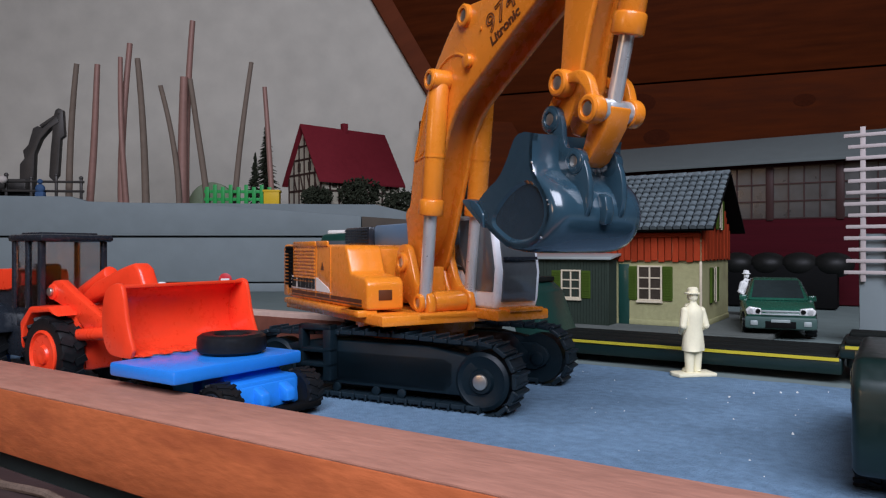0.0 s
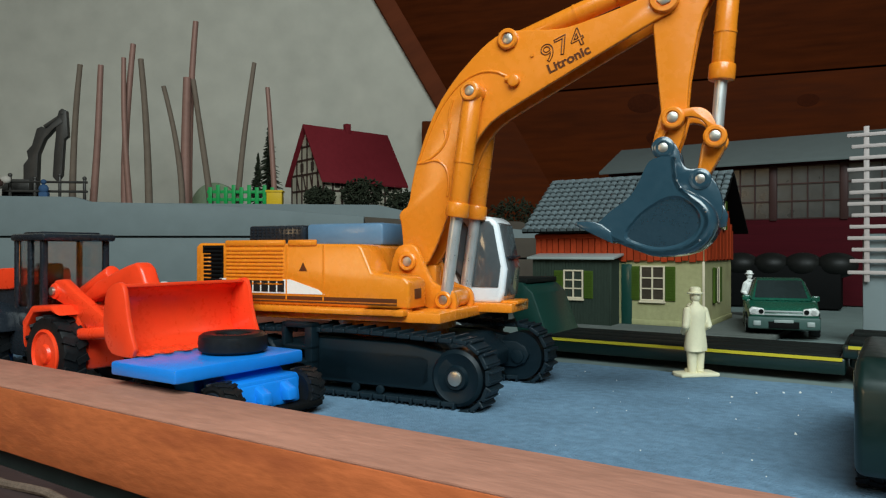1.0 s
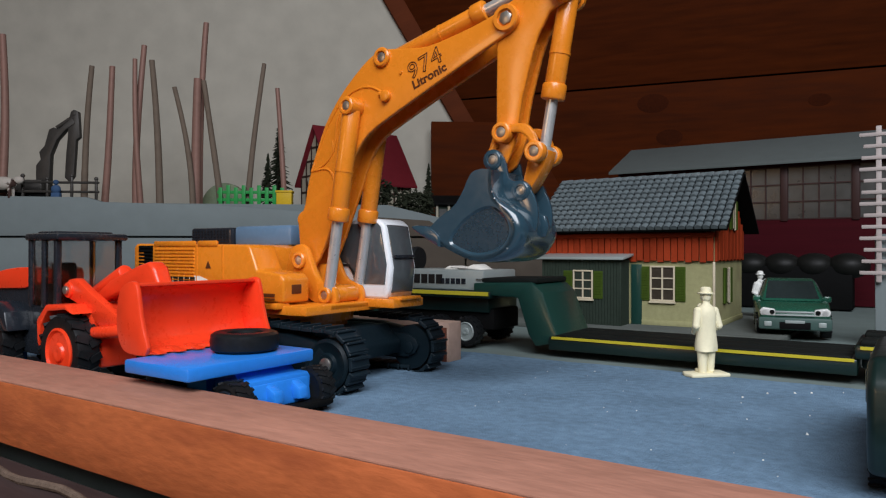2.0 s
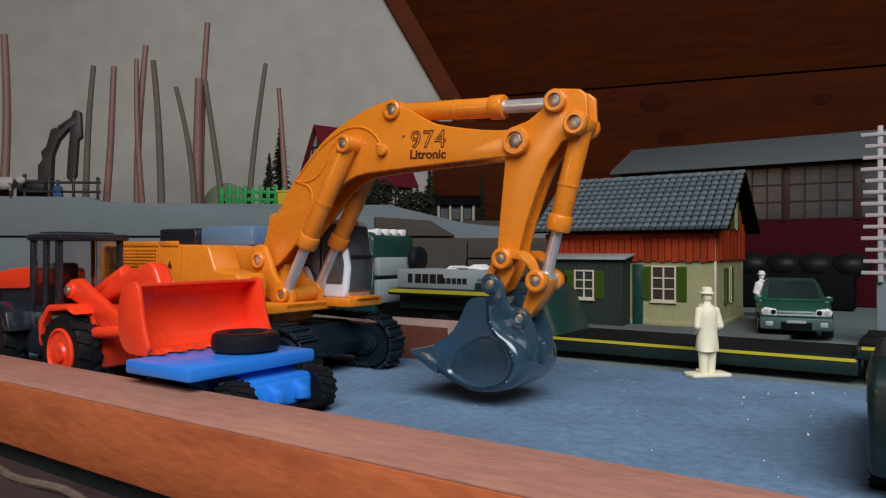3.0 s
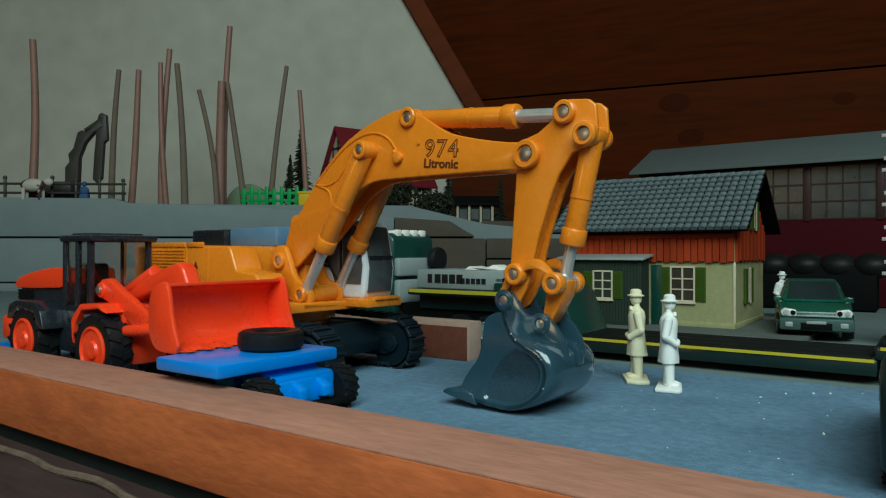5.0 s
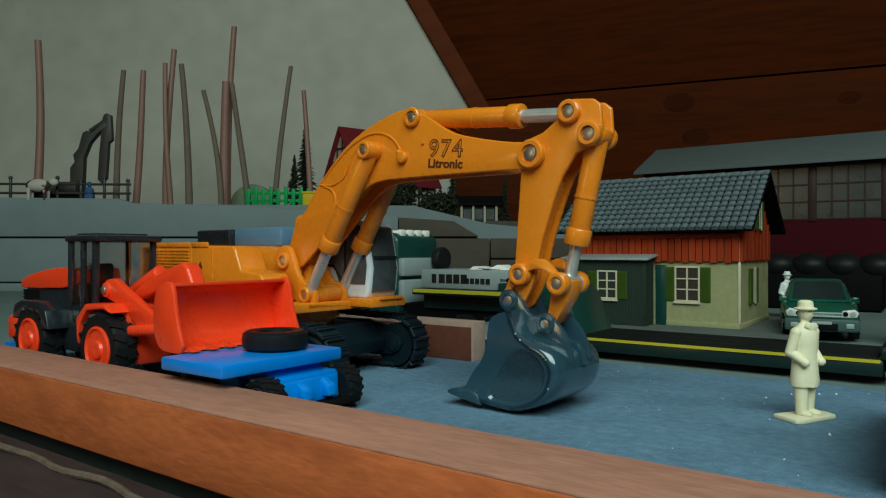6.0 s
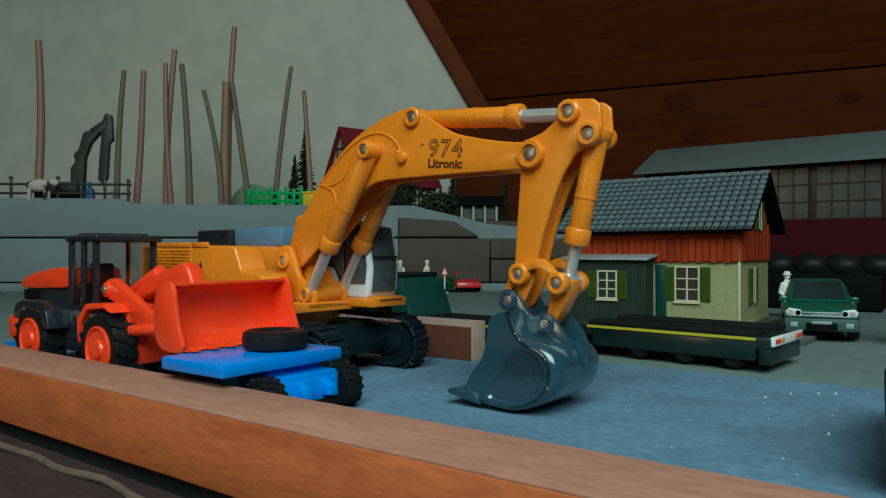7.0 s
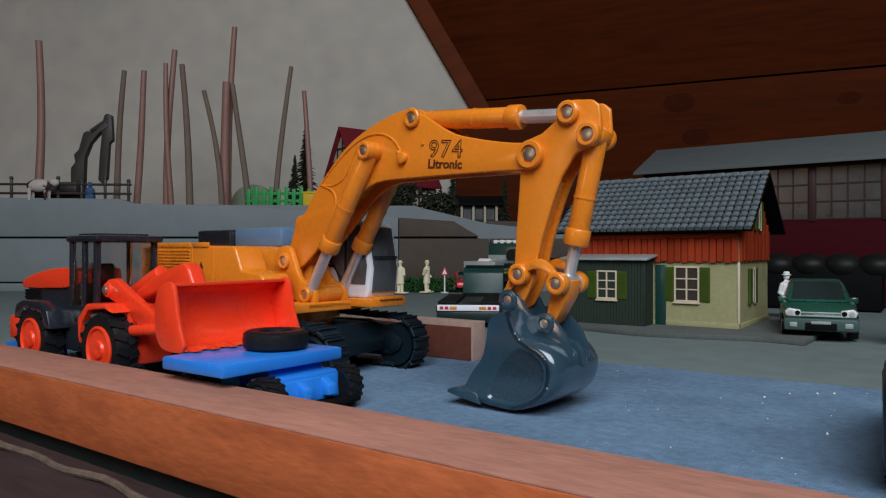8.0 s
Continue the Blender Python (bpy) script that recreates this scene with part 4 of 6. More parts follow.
# ---- low-loader lorry ----
def build_trailer():
    t = thing("low_loader_trailer", Matrix(), "dark green low-loader trailer with yellow edge stripe", "trailer")
    b = B()
    box(b, 0, 89, -22, 22, 9, 14.5, 1)
    box(b, 2, 87, -14, 14, 4.5, 10, 1)
    box(b, 0, 5, -21.5, 21.5, 2.5, 10, 0.6)
    part("rear_bogie", b, GREENTRUCK, t)
    for s in (-1, 1):
        part("side_skirt", box(B(), 6, 84, *sorted((s * 21.0, s * 22.2)), 4.2, 12.6, 0.3), GREENTRUCK, t)
    b = B()
    for y0, y1 in ((-21.5, -8), (8, 21.5)):
        box(b, 6, 87, y0, y1, 14.2, 16.6, 0.8)
    part("wheel_ramp", b, DECKGREY, t, "worn grey wheel tracks")
    b = B()
    box(b, -1.3, 0.3, -21, 21, 10.6, 14.6, 0.3)
    board = part("light_board", b, WHITEPAINT, t, "white rear light board")
    for i, (y, m) in enumerate(((-18, REDPLASTIC), (-14.5, REDPLASTIC), (-10, AMBER), (10, AMBER), (14.5, REDPLASTIC), (18, REDPLASTIC))):
        b = box(B(), -1.7, -1.0, y - (1.2 if m is REDPLASTIC else 2.4), y + (1.2 if m is REDPLASTIC else 2.4), 11.6, 13.6, 0.2)
        part("rear_lamp", b, m, board)
    for x in (16, 38, 60):
        for s in (-1, 1):
            wheel(t, x, s * 17.5, 6, 6, 6, s, CHARCOAL)
    b = B()
    box(b, 88, 218, -22, 22, 2.5, 9, 0.8)
    part("low_bed", b, GREENTRUCK, t)
    b = B()
    for y0, y1 in ((-20, -7), (-6, 6), (7, 20)):
        box(b, 90, 216, y0, y1, 8.6, 9.8, 0.4)
    part("deck_board", b, DECKGREY, t, "grey deck boards")
    for s in (-1, 1):
        b = box(B(), 89, 216, *sorted((s * 21.6, s * 22.5)), 7.9, 9.1)
        part("edge_stripe", b, STRIPE, t, "yellow edge stripe")
        b = box(B(), 6, 87, *sorted((s * 21.6, s * 22.5)), 12.9, 14.1)
        part("edge_stripe", b, STRIPE, t, "yellow edge stripe")
    b = B()
    extrude(b, [(206, 8), (214, 9.5), (222, 30), (228, 35), (262, 34), (262, 28), (236, 27), (230, 9), (226, 3)], -20, 20, 1)
    part("gooseneck", b, GREENMID, t, "dark green gooseneck")
    b = B()
    extrude(b, [(226, 34.6), (262, 34.2), (262, 36.5), (226, 37)], -18, 18, 0.4)
    part("neck_deck", b, DECKGREY, t)
    return t


def build_tractor():
    t = thing("heavy_haulage_tractor", Matrix(), "green and silver haulage tractor with grey ballast box", "truck")
    b = B()
    box(b, -4, 112, -14, 14, 9, 20, 1)
    part("chassis", b, BLACK, t)
    b = B()
    box(b, -6, 62, -21.5, 21.5, 26, 29.6, 0.6)
    box(b, -2, 58, -16, 16, 18, 27, 1)
    part("bed", b, GREENTRUCK, t)
    for s in (-1, 1):
        part("bed_stripe", box(B(), -5, 61, *sorted((s * 21.3, s * 22)), 27.4, 29.4), STRIPE, t, "yellow stripe")
    b = B()
    box(b, 0, 58, -18, 18, 29.8, 40.5, 0.8)
    bx_ = part("ballast_box", b, SILVER, t, "pale grey ballast box with haulier's mark")
    for s in (-1, 1):
        b = B()
        for x, w in ((8, 3), (13, 4), (18, 4), (23, 4), (28, 4)):
            box(b, 58 - x - w, 58 - x, *sorted((s * 17.9, s * 18.3)), 33, 38)
        part("haulier_mark", b, DECAL, bx_, "dark lettering drawn as bars")
    for s in (-1, 1):
        b = B()
        for i in range(5):
            box(b, 11 + i * 3.4, 13.6 + i * 3.4, *sorted((s * 17.9, s * 18.3)), 33, 36)
        part("haulier_mark", b, CHARCOAL, bx_, "smaller lettering drawn as bars")
    b = B()
    extrude(b, [(8, 40), (14, 43.5), (20, 41), (30, 42.5), (34, 40)], -8, 6, 0.8)
    part("cargo", b, WHITEPRINT, bx_, "crumpled white load")
    b = B()
    lathe(b, [(4, -2.5), (7, -2.5), (7.6, -1), (7.6, 1), (7, 2.5), (4, 2.5)], (66, -13, 46), "x", 26)
    part("spare_wheel", b, RUBBER, t, "upright spare wheel")
    b = B()
    extrude(b, [(74, 14), (74, 58), (78, 62), (104, 61), (110, 48), (111, 14)], -20, 20, 2, seg=3)
    cab_p = part("cab", b, GREENMID, t, "green lorry cab")
    b = B()
    box(b, 70, 75, -19, 19, 20, 34, 1.5)
    box(b, 70, 75, -19, 19, 36, 47, 1.5)
    part("air_tank", b, SILVER, t, "silver tanks behind the cab")
    b = B()
    extrude(b, [(82, 44), (82, 57), (100, 57), (105, 46), (105, 44)], -20.4, 20.4, 0.3)
    part("side_window", b, DARKGLASS, cab_p)
    b = B()
    box(b, 78, 104, -15, 15, 61, 63.5, 0.8)
    for y in (-12, -4, 4, 12):
        box(b, 76, 79, y - 2.4, y + 2.4, 60, 64, 0.6)
    part("roof_lamp_bar", b, WHITEPRINT, cab_p, "white roof lamps")
    for x in (10, 28, 96):
        for s in (-1, 1):
            wheel(t, x, s * 16.5, 8, 8, 7, s, SILVER)
    return t


# ---- model railway figures: each one plain mesh ----
def figure_mesh(b, tall=36.0, arm=0.0):
    q = tall / 36.0
    def p(*v):
        return tuple(c * q for c in v)
    extrude(b, [(-9 * q, -4 * q), (-7 * q, -5 * q), (8 * q, -4.6 * q), (9.4 * q, -1 * q), (8.6 * q, 4 * q), (-8 * q, 4.8 * q)], 0, 1.5 * q, 0.5, "xy")
    for s in (-1, 1):
        rod(b, p(s * 1.9, s * 0.5, 1.3), p(s * 1.8, 0, 12), 1.7 * q, 2.2 * q, n=12)
        ball(b, p(s * 2, -1.2, 2), 1.7 * q, 1, 1.7, 0.7, 10, 8)
    n0 = len(b.verts)
    lathe(b, [(r * q, h * q) for r, h in ((0.3, 10), (4.6, 10.2), (4.7, 12), (4.3, 16), (3.9, 19.5), (4.2, 23), (4.3, 25.6), (3.6, 27.6), (2.0, 28.9), (1.5, 29.6), (1.4, 31))], (0, 0, 0), "z", 22)
    b.verts.ensure_lookup_table()
    for v in b.verts[n0:]:
        v.co.y *= 0.78
        if v.co.z < 0.016 * q:
            v.co.y *= 1.0 + 0.1 * math.cos(v.co.x * 1400)
    for s in (-1, 1):
        elbow = p(s * 5.1, 1.0, 20.4)
        tip = p(s * 3.5, -2.9, 17.6) if s > 0 or not arm else p(-6.5, -3, 26)
        rod(b, p(s * 3.7, 0, 26.4), elbow, 1.75 * q, 1.5 * q, n=12)
        rod(b, elbow, tip, 1.5 * q, 1.2 * q, n=12)
        ball(b, p(s * 3.7, 0, 26.3), 1.8 * q, u=12, v=8)
        ball(b, elbow, 1.55 * q, u=12, v=8)
        ball(b, tip, 1.3 * q, u=10, v=8)
    extrude(b, [(-2.6 * q, 28.2 * q), (0, 26.2 * q), (2.6 * q, 28.2 * q), (1.6 * q, 29.4 * q), (-1.6 * q, 29.4 * q)], -2.9 * q, -1.6 * q, 0.3)
    ball(b, p(0, -0.3, 32.2), 2.2 * q, 0.95, 1.05, 1.15, 14, 10)
    lathe(b, [(r * q, h * q) for r, h in ((0.2, 33.2), (3.2, 33.3), (3.3, 33.7), (2.3, 34.0), (2.1, 35.6), (1.4, 36.1), (0.1, 36.2))], (0, -0.3 * q, 0), "z", 18)
    return b


def figure(m, material, label, tall=36.0, arm=0.0):
    return solid("toy_figurine", figure_mesh(B(), tall, arm), material, m, label, "figurine", "model figurines")


# ---- station house ----
def window_part(parent, u, z0, z1, w, y, shutters=6.5, glass_mat=None):
    wnd = part("window", box(B(), u - w / 2, u + w / 2, y - 0.2, y + 1.0, z0, z1), WINDARK, parent, "dark window panes")
    b = B()
    t = 1.1
    box(b, u - w / 2 - t, u - w / 2, y - 1.0, y + 0.4, z0 - t, z1 + t, 0.2, 1)
    box(b, u + w / 2, u + w / 2 + t, y - 1.0, y + 0.4, z0 - t, z1 + t, 0.2, 1)
    box(b, u - w / 2, u + w / 2, y - 1.0, y + 0.4, z1, z1 + t, 0.2, 1)
    box(b, u - w / 2, u + w / 2, y - 1.0, y + 0.4, z0 - t, z0, 0.2, 1)
    box(b, u - 0.5, u + 0.5, y - 0.8, y + 0.2, z0, z1)
    for k in (1, 2):
        z = z0 + (z1 - z0) * k / 3
        box(b, u - w / 2, u + w / 2, y - 0.75, y + 0.2, z - 0.4, z + 0.4)
    part("window_frame", b, WINFRAME, wnd, "cream glazing bars")
    b = box(B(), u - w / 2 - 1.6, u + w / 2 + 1.6, y - 1.8, y + 0.2, z0 - 2.4, z0 - 1.1, 0.2, 1)
    part("sill", b, WINFRAME, wnd)
    if shutters:
        for s in (-1, 1):
            c = u + s * (w / 2 + t + shutters / 2 + 0.3)
            b = B()
            box(b, c - shutters / 2, c + shutters / 2, y - 0.9, y - 0.1, z0 - 0.8, z1 + 0.6, 0.2, 1)
            n = int((z1 - z0) / 1.7)
            for i in range(n):
                z = z0 + 0.6 + i * 1.7
                box(b, c - shutters / 2 + 0.8, c + shutters / 2 - 0.8, y - 1.25, y - 0.7, z, z + 0.9)
            part("shutter", b, SHUTTER, wnd, "green slatted shutter")
    return wnd


def build_house():
    h = thing("station_house", at(-106.3, 462.8, 2), "small cream station house with red cladding and grey tiled roof", "model house")
    L, D, H = 116.0, 84.0, 61.0
    b = B()
    box(b, -L, 0, 0, 2.5, 0, H)
    box(b, -L, 0, D - 2.5, D, 0, H)
    extrude(b, [(2.5, 0), (D - 2.5, 0), (D - 2.5, H), (D / 2, 97), (2.5, H)], -2.5, 0, 0, "yz")
    extrude(b, [(2.5, 0), (D - 2.5, 0), (D - 2.5, H), (D / 2, 97), (2.5, H)], -L, -L + 2.5, 0, "yz")
    part("wall", b, HOUSEWALL, h, "cream rendered wall with grime")
    b = B()
    box(b, -L - 0.6, 0.8, -0.8, 0.2, 0, 3.4, 0.2)
    box(b, -0.2, 0.8, -0.8, D, 0, 3.4, 0.2)
    part("plinth", b, HOUSEWALL, h)
    b = box(B(), -1.0, 0.5, -0.5, 0.8, 3.4, 42, 0.2)
    part("corner_strip", b, WINFRAME, h)
    # vertical cladding
    n = 26
    w = L / n
    for i in range(n):
        x = -L + i * w
        z0 = 41.5 + (0.9 if i % 2 else 0.0)
        b = box(B(), x + 0.25, x + w - 0.25, -1.8 - (0.5 if i % 2 else 0), -0.05, z0, 61, 0.2, 1)
        part("board", b, CLADDING, h)
    b = box(B(), -L, 0.6, -3.4, -1.6, 57.5, 60.4, 0.4)
    part("gutter", b, CLADDING, h, "red gutter")
    m = 15
    for i in range(m):
        y = i * D / m
        yc = y + D / m / 2
        top = 61 + (1 - abs(yc - D / 2) / (D / 2)) * 34
        b = box(B(), 0.05, 1.6 + (0.4 if i % 2 else 0), y + 0.2, y + D / m - 0.2, 42.2 + (0.8 if i % 2 else 0), top, 0.2, 1)
        part("board", b, CLADDING, h)
    window_part(h, -32.5, 17, 38, 14, 0)
    # gable windows, built in the same way and turned
    for (yc, z0, z1, w_, sh) in ((34, 15, 37, 9, 6), (D / 2, 64, 82, 10, 5)):
        off = 2.4 if z0 > 50 else 0.4
        wd = part("window", box(B(), -0.2 + off, 0.7 + off, yc - w_ / 2, yc + w_ / 2, z0, z1), WINDARK, h, "dark gable window")
        b = B()
        box(b, off, off + 1.0, yc - w_ / 2 - 1, yc - w_ / 2, z0 - 1, z1 + 1)
        box(b, off, off + 1.0, yc + w_ / 2, yc + w_ / 2 + 1, z0 - 1, z1 + 1)
        box(b, off, off + 1.0, yc - 0.5, yc + 0.5, z0, z1)
        part("window_frame", b, WINFRAME, wd)
        for s in (-1, 1):
            c = yc + s * (w_ / 2 + 1 + sh / 2)
            part("shutter", box(B(), off, off + 1.3, c - sh / 2, c + sh / 2, z0 - 0.8, z1 + 0.8, 0.2, 1), SHUTTER, wd, "green shutter")
    # shed annex
    b = B()
    box(b, -110, -54.2, -18.3, -1.9, 0, 43)
    part("annex_wall", b, SHEDWALL, h, "grey-green boarded annex")
    for i in range(27):
        part("annex_board", box(B(), -110 + i * 2.06, -108.3 + i * 2.06, -18.7, -18.2, 0.2, 43), SHEDWALL, h)
    b = B()
    box(b, -55, -53.6, -19.0, -17.4, 0, 43, 0.2)
    part("annex_batten", b, SHEDWALL, h)
    b = B()
    extrude(b, [(-22, 43), (-22, 44.6), (-1, 47.2), (-1, 45.6)], -113, -51, 0.3, "yz")
    part("annex_roof", b, SILVER, h, "pale metal annex roof")
    window_part(h, -80, 18, 35, 12, -18.4)
    b = box(B(), -53, -46, -1.2, 0.3, 0, 40, 0.2)
    part("door", b, GREENMID, h, "dark green door")
    # roof
    over, run, rise = 10.0, D / 2 + 10.5, 39.4
    ang = math.atan2(rise, run)
    ln = math.hypot(rise, run)
    for s in (-1, 1):
        yc = -10.5 if s < 0 else D + 10.5
        m_ = pose(0, yc * K, 61.2 * K) @ (Matrix.Rotation(ang, 4, "X") if s < 0 else Matrix.Rotation(math.pi, 4, "Z") @ Matrix.Rotation(ang, 4, "X"))
        b = B()
        if s < 0:
            box(b, -L - 6, over, 0, ln, 0, 1.6)
        else:
            box(b, -over, L + 6, 0, ln, 0, 1.6)
        slab = part("roof", b, BLACK, h, "grey pantiled roof", m_)
        if s < 0:
            cols, rows = 27, 11
            tw, th = (L + 16) / cols, ln / rows
            tb = B()
            pts = []
            for i in range(7):
                a = math.pi * i / 6
                pts.append((-tw * 0.43 * math.cos(a), 0.2 + 1.3 * math.sin(a)))
            lo = [tb.verts.new(Vector((x, -th * 0.14, z + 1.5)) * K) for x, z in pts]
            hi = [tb.verts.new(Vector((x, th * 0.98, z - 0.3)) * K) for x, z in pts]
            ba = [tb.verts.new(Vector((x, -th * 0.14, 0.1)) * K) for x, z in (pts[0], pts[-1])]
            for i in range(6):
                tb.faces.new((lo[i], lo[i + 1], hi[i + 1], hi[i]))
            tb.faces.new([ba[0], ba[1]] + lo[::-1])
            bmesh.ops.recalc_face_normals(tb, faces=tb.faces)
            tile = mesh_of("roof_tile", tb, ROOFTILE)
            for r in range(rows):
                for c in range(cols):
                    ob = new("roof_tile", tile)
                    ob.parent = slab
                    ob.matrix_basis = pose((-L - 6 + tw * (c + 0.5)) * K, (r * th + 0.6) * K, 1.6 * K)
    for i in range(14):
        b = B()
        x = -L - 6 + i * (L + 16) / 14
        rod(b, (x, D / 2, 101), (x + (L + 16) / 14 - 0.5, D / 2, 101.4), 2.2, n=12, bev=0.3)
        part("ridge_tile", b, ROOFTILE, h)
    # forecourt slab with an uneven front edge
    b = B()
    front = [(-280 + i * 8, 427 + 5 * math.sin(i * 0.35) - (8 if 12 < i < 24 else 0) * math.sin((i - 12) / 12 * math.pi)) for i in range(28)]
    extrude(b, front + [(-56, 600), (-280, 600)], -1.2, 2.0, 0.4, "xy")
    solid("pavement", b, PAVING, UV, "grey card pavement round the house", "pavement", kind="structure")


def build_green_car():
    c = thing("green_toy_car", pose(0.216, 0.398, 0, 0, 0, -115), "metallic green hatchback model with clear headlamps", "toy car")
    b = B()
    # outline from the side, nose at x=0
    side = [(0, 6), (-1, 11), (1, 15), (-3, 17.5), (-22, 20.5), (-24, 21), (-80, 21), (-85, 17), (-86, 8), (-84, 5), (-2, 5)]
    extrude(b, side, -20, 20, 2.4, seg=3)
    for v in b.verts:
        if v.co.x > -0.012:
            v.co.y *= 0.9 + 0.1 * min(1, -v.co.x / 0.012) if v.co.x < 0 else 0.9
    body = part("body", b, CARGREEN, c)
    b = B()
    extrude(b, [(-20, 20.5), (-37, 32.4), (-44, 33.8), (-68, 33), (-82, 21)], -16.5, 16.5, 2.2, seg=3)
    for v in b.verts:
        v.co.y *= 1.08 - 0.26 * max(0, (v.co.z - 0.0205) / 0.0133)
    part("cabin", b, CARGREEN, body)
    b = B()
    m = [(-22.6, 21.6), (-36.8, 31.8), (-37.6, 31.0), (-24.6, 21.4)]
    extrude(b, m, -14.2, 14.2, 0)
    for v in b.verts:
        v.co.y *= 1.04 - 0.2 * max(0, (v.co.z - 0.0205) / 0.0133)
        v.co.z += 0.0006
        v.co.x += 0.0003
    part("windscreen", b, WINDSCREEN, c, "windscreen with seats behind")
    b = B()
    extrude(b, [(-28, 22), (-40, 31.4), (-66, 31), (-76, 22)], -16.9, 16.9, 0.3)
    for v in b.verts:
        v.co.y *= 1.08 - 0.26 * max(0, (v.co.z - 0.0205) / 0.0133)
    part("side_window", b, DARKGLASS, c)
    b = B()
    box(b, -1.6, 1.6, -19, 19, 5.5, 12.5, 1.2)
    part("bumper", b, CARBUMPER, c, "grey-green bumper")
    b = B()
    box(b, 0.6, 2.0, -8, 8, 6, 10, 0.3)
    part("air_intake", b, BLACK, c)
    b = B()
    box(b, 1.6, 2.2, -5, 5, 9.4, 11, 0.1)
    part("number_plate", b, SILVER, c)
    b = B()
    for z in (13.4, 15.2):
        box(b, -1.2, 0.9, -10, 10, z, z + 1.0, 0.3)
    part("radiator_grille", b, SILVER, c)
    for s in (-1, 1):
        b = B()
        extrude(b, [(s * 9.6, 13.2), (s * 17.6, 13.4), (s * 18.6, 16.2), (s * 16.5, 18.2), (s * 10.2, 17.2)], -3.4, 0.5, 0.7, "yz", seg=3)
        hl = part("headlamp", b, LIGHTGLASS, c, "clear headlamp")
        for yy in (11.8, 15.6):
            part("reflector", rod(B(), (0.4, s * yy, 15.5), (0.9, s * yy, 15.5), 1.35, n=16), BLACK if yy < 12 else CHROME, hl)
        part("fog_lamp", box(B(), 1.2, 2.1, *sorted((s * 12, s * 16)), 7.4, 10.2, 0.4), SILVER, c)
        b = B()
        box(b, -29, -26, *sorted((s * 17, s * 21.5)), 20, 23.5, 0.8)
        part("door_mirror", b, CARGREEN, c)
        for x in (-15, -68):
            wheel(c, x, s * 17.2, 7, 7, 5.5, s, SILVER)
    figure(pose(0.254, 0.515, 0, 0, 0, 20), WHITEFIG, "white plastic figurine standing behind the green car")


def build_hall():
    h = thing("railway_hall", at(0, 750), "long maroon model hall with grid windows and grey roof", "model building")
    u0, u1 = -272.0, 28.0
    b = B()
    box(b, u0, u1, 0, 3, 0, 82)
    part("lintel", box(B(), u0, u1, 0, 3, 132, 136), HALLRED, h)
    part("end_wall", box(B(), u0, u0 + 3, 3.1, 110, 0, 134), HALLRED, h)
    part("end_wall", box(B(), u1 - 3, u1, 3.1, 110, 0, 134), HALLRED, h)
    part("wall", b, HALLRED, h, "maroon boarded wall")
    b = B()
    extrude(b, [(-14, 134), (-14, 137), (60, 170), (132, 137), (132, 134), (60, 166)], u0 - 6, u1 + 6, 0.4, "yz")
    part("roof", b, HALLROOF, h, "pale grey sheet roof")
    bay = 60.0
    n = int((u1 - u0) / bay)
    for i in range(n):
        x0 = u0 + 45 + (i - 1) * bay
        wd = part("window", box(B(), max(x0 + 4, u0 + 3), x0 + bay - 2, 0.6, 1.4, 82, 132), HALLGLASS, h, "grid window with unevenly toned panes")
        b = B()
        for k in range(5):
            x = x0 + 4 + (bay - 6) * k / 4
            if x < u0 + 3:
                continue
            box(b, x - 0.6, x + 0.6, -0.6, 1.6, 82, 132)
        for k in range(4):
            z = 82 + 50 * k / 3
            box(b, max(x0 + 4, u0 + 3), x0 + bay - 2, -0.5, 1.6, z - 0.6, z + 0.6)
        part("glazing_bar", b, HALLMULL, wd)
        if x0 > u0:
            part("pier", box(B(), x0 - 2, x0 + 4, -1.6, 3, 80, 134, 0.4), HALLMULL, h)
    # rolled black covers in front of the hall
    t = thing("black_wagon_load", at(-155, 690), "row of bulging black covered wagons", "wagon")
    for i in range(5):
        b = B()
        ball(b, (2 + i * 26, 12, 38), 15, 1.12, 1.0, 0.75, 22, 14)
        part("cover", b, BLACKFOIL, t)
    part("wagon_body", box(B(), -2, 110, 1, 26, 0, 38, 1.5), BLACK, t)
    b = box(B(), -90, -10, 20, 40, 0, 58, 1)
    part("dark_end", b, BLACK, t)


def build_trellis():
    t = thing("lattice_mast", at(-12, 445), "pinkish-white plastic ladder mast on a grey post", "model mast")
    b = B()
    for x in (-6, 6):
        box(b, x - 1.3, x + 1.3, -1, 1, 34, 118, 0.3)
    part("upright", b, TRELLIS, t)
    for i in range(13):
        b = box(B(), -15 + (i % 3), 15, -1.6, -0.2, 38 + i * 6.2, 40 + i * 6.2, 0.3)
        part("rung", b, TRELLIS, t)
    b = box(B(), -8, 16, 2, 12, 0, 60, 0.6)
    part("post", b, SHELFGREY, t)


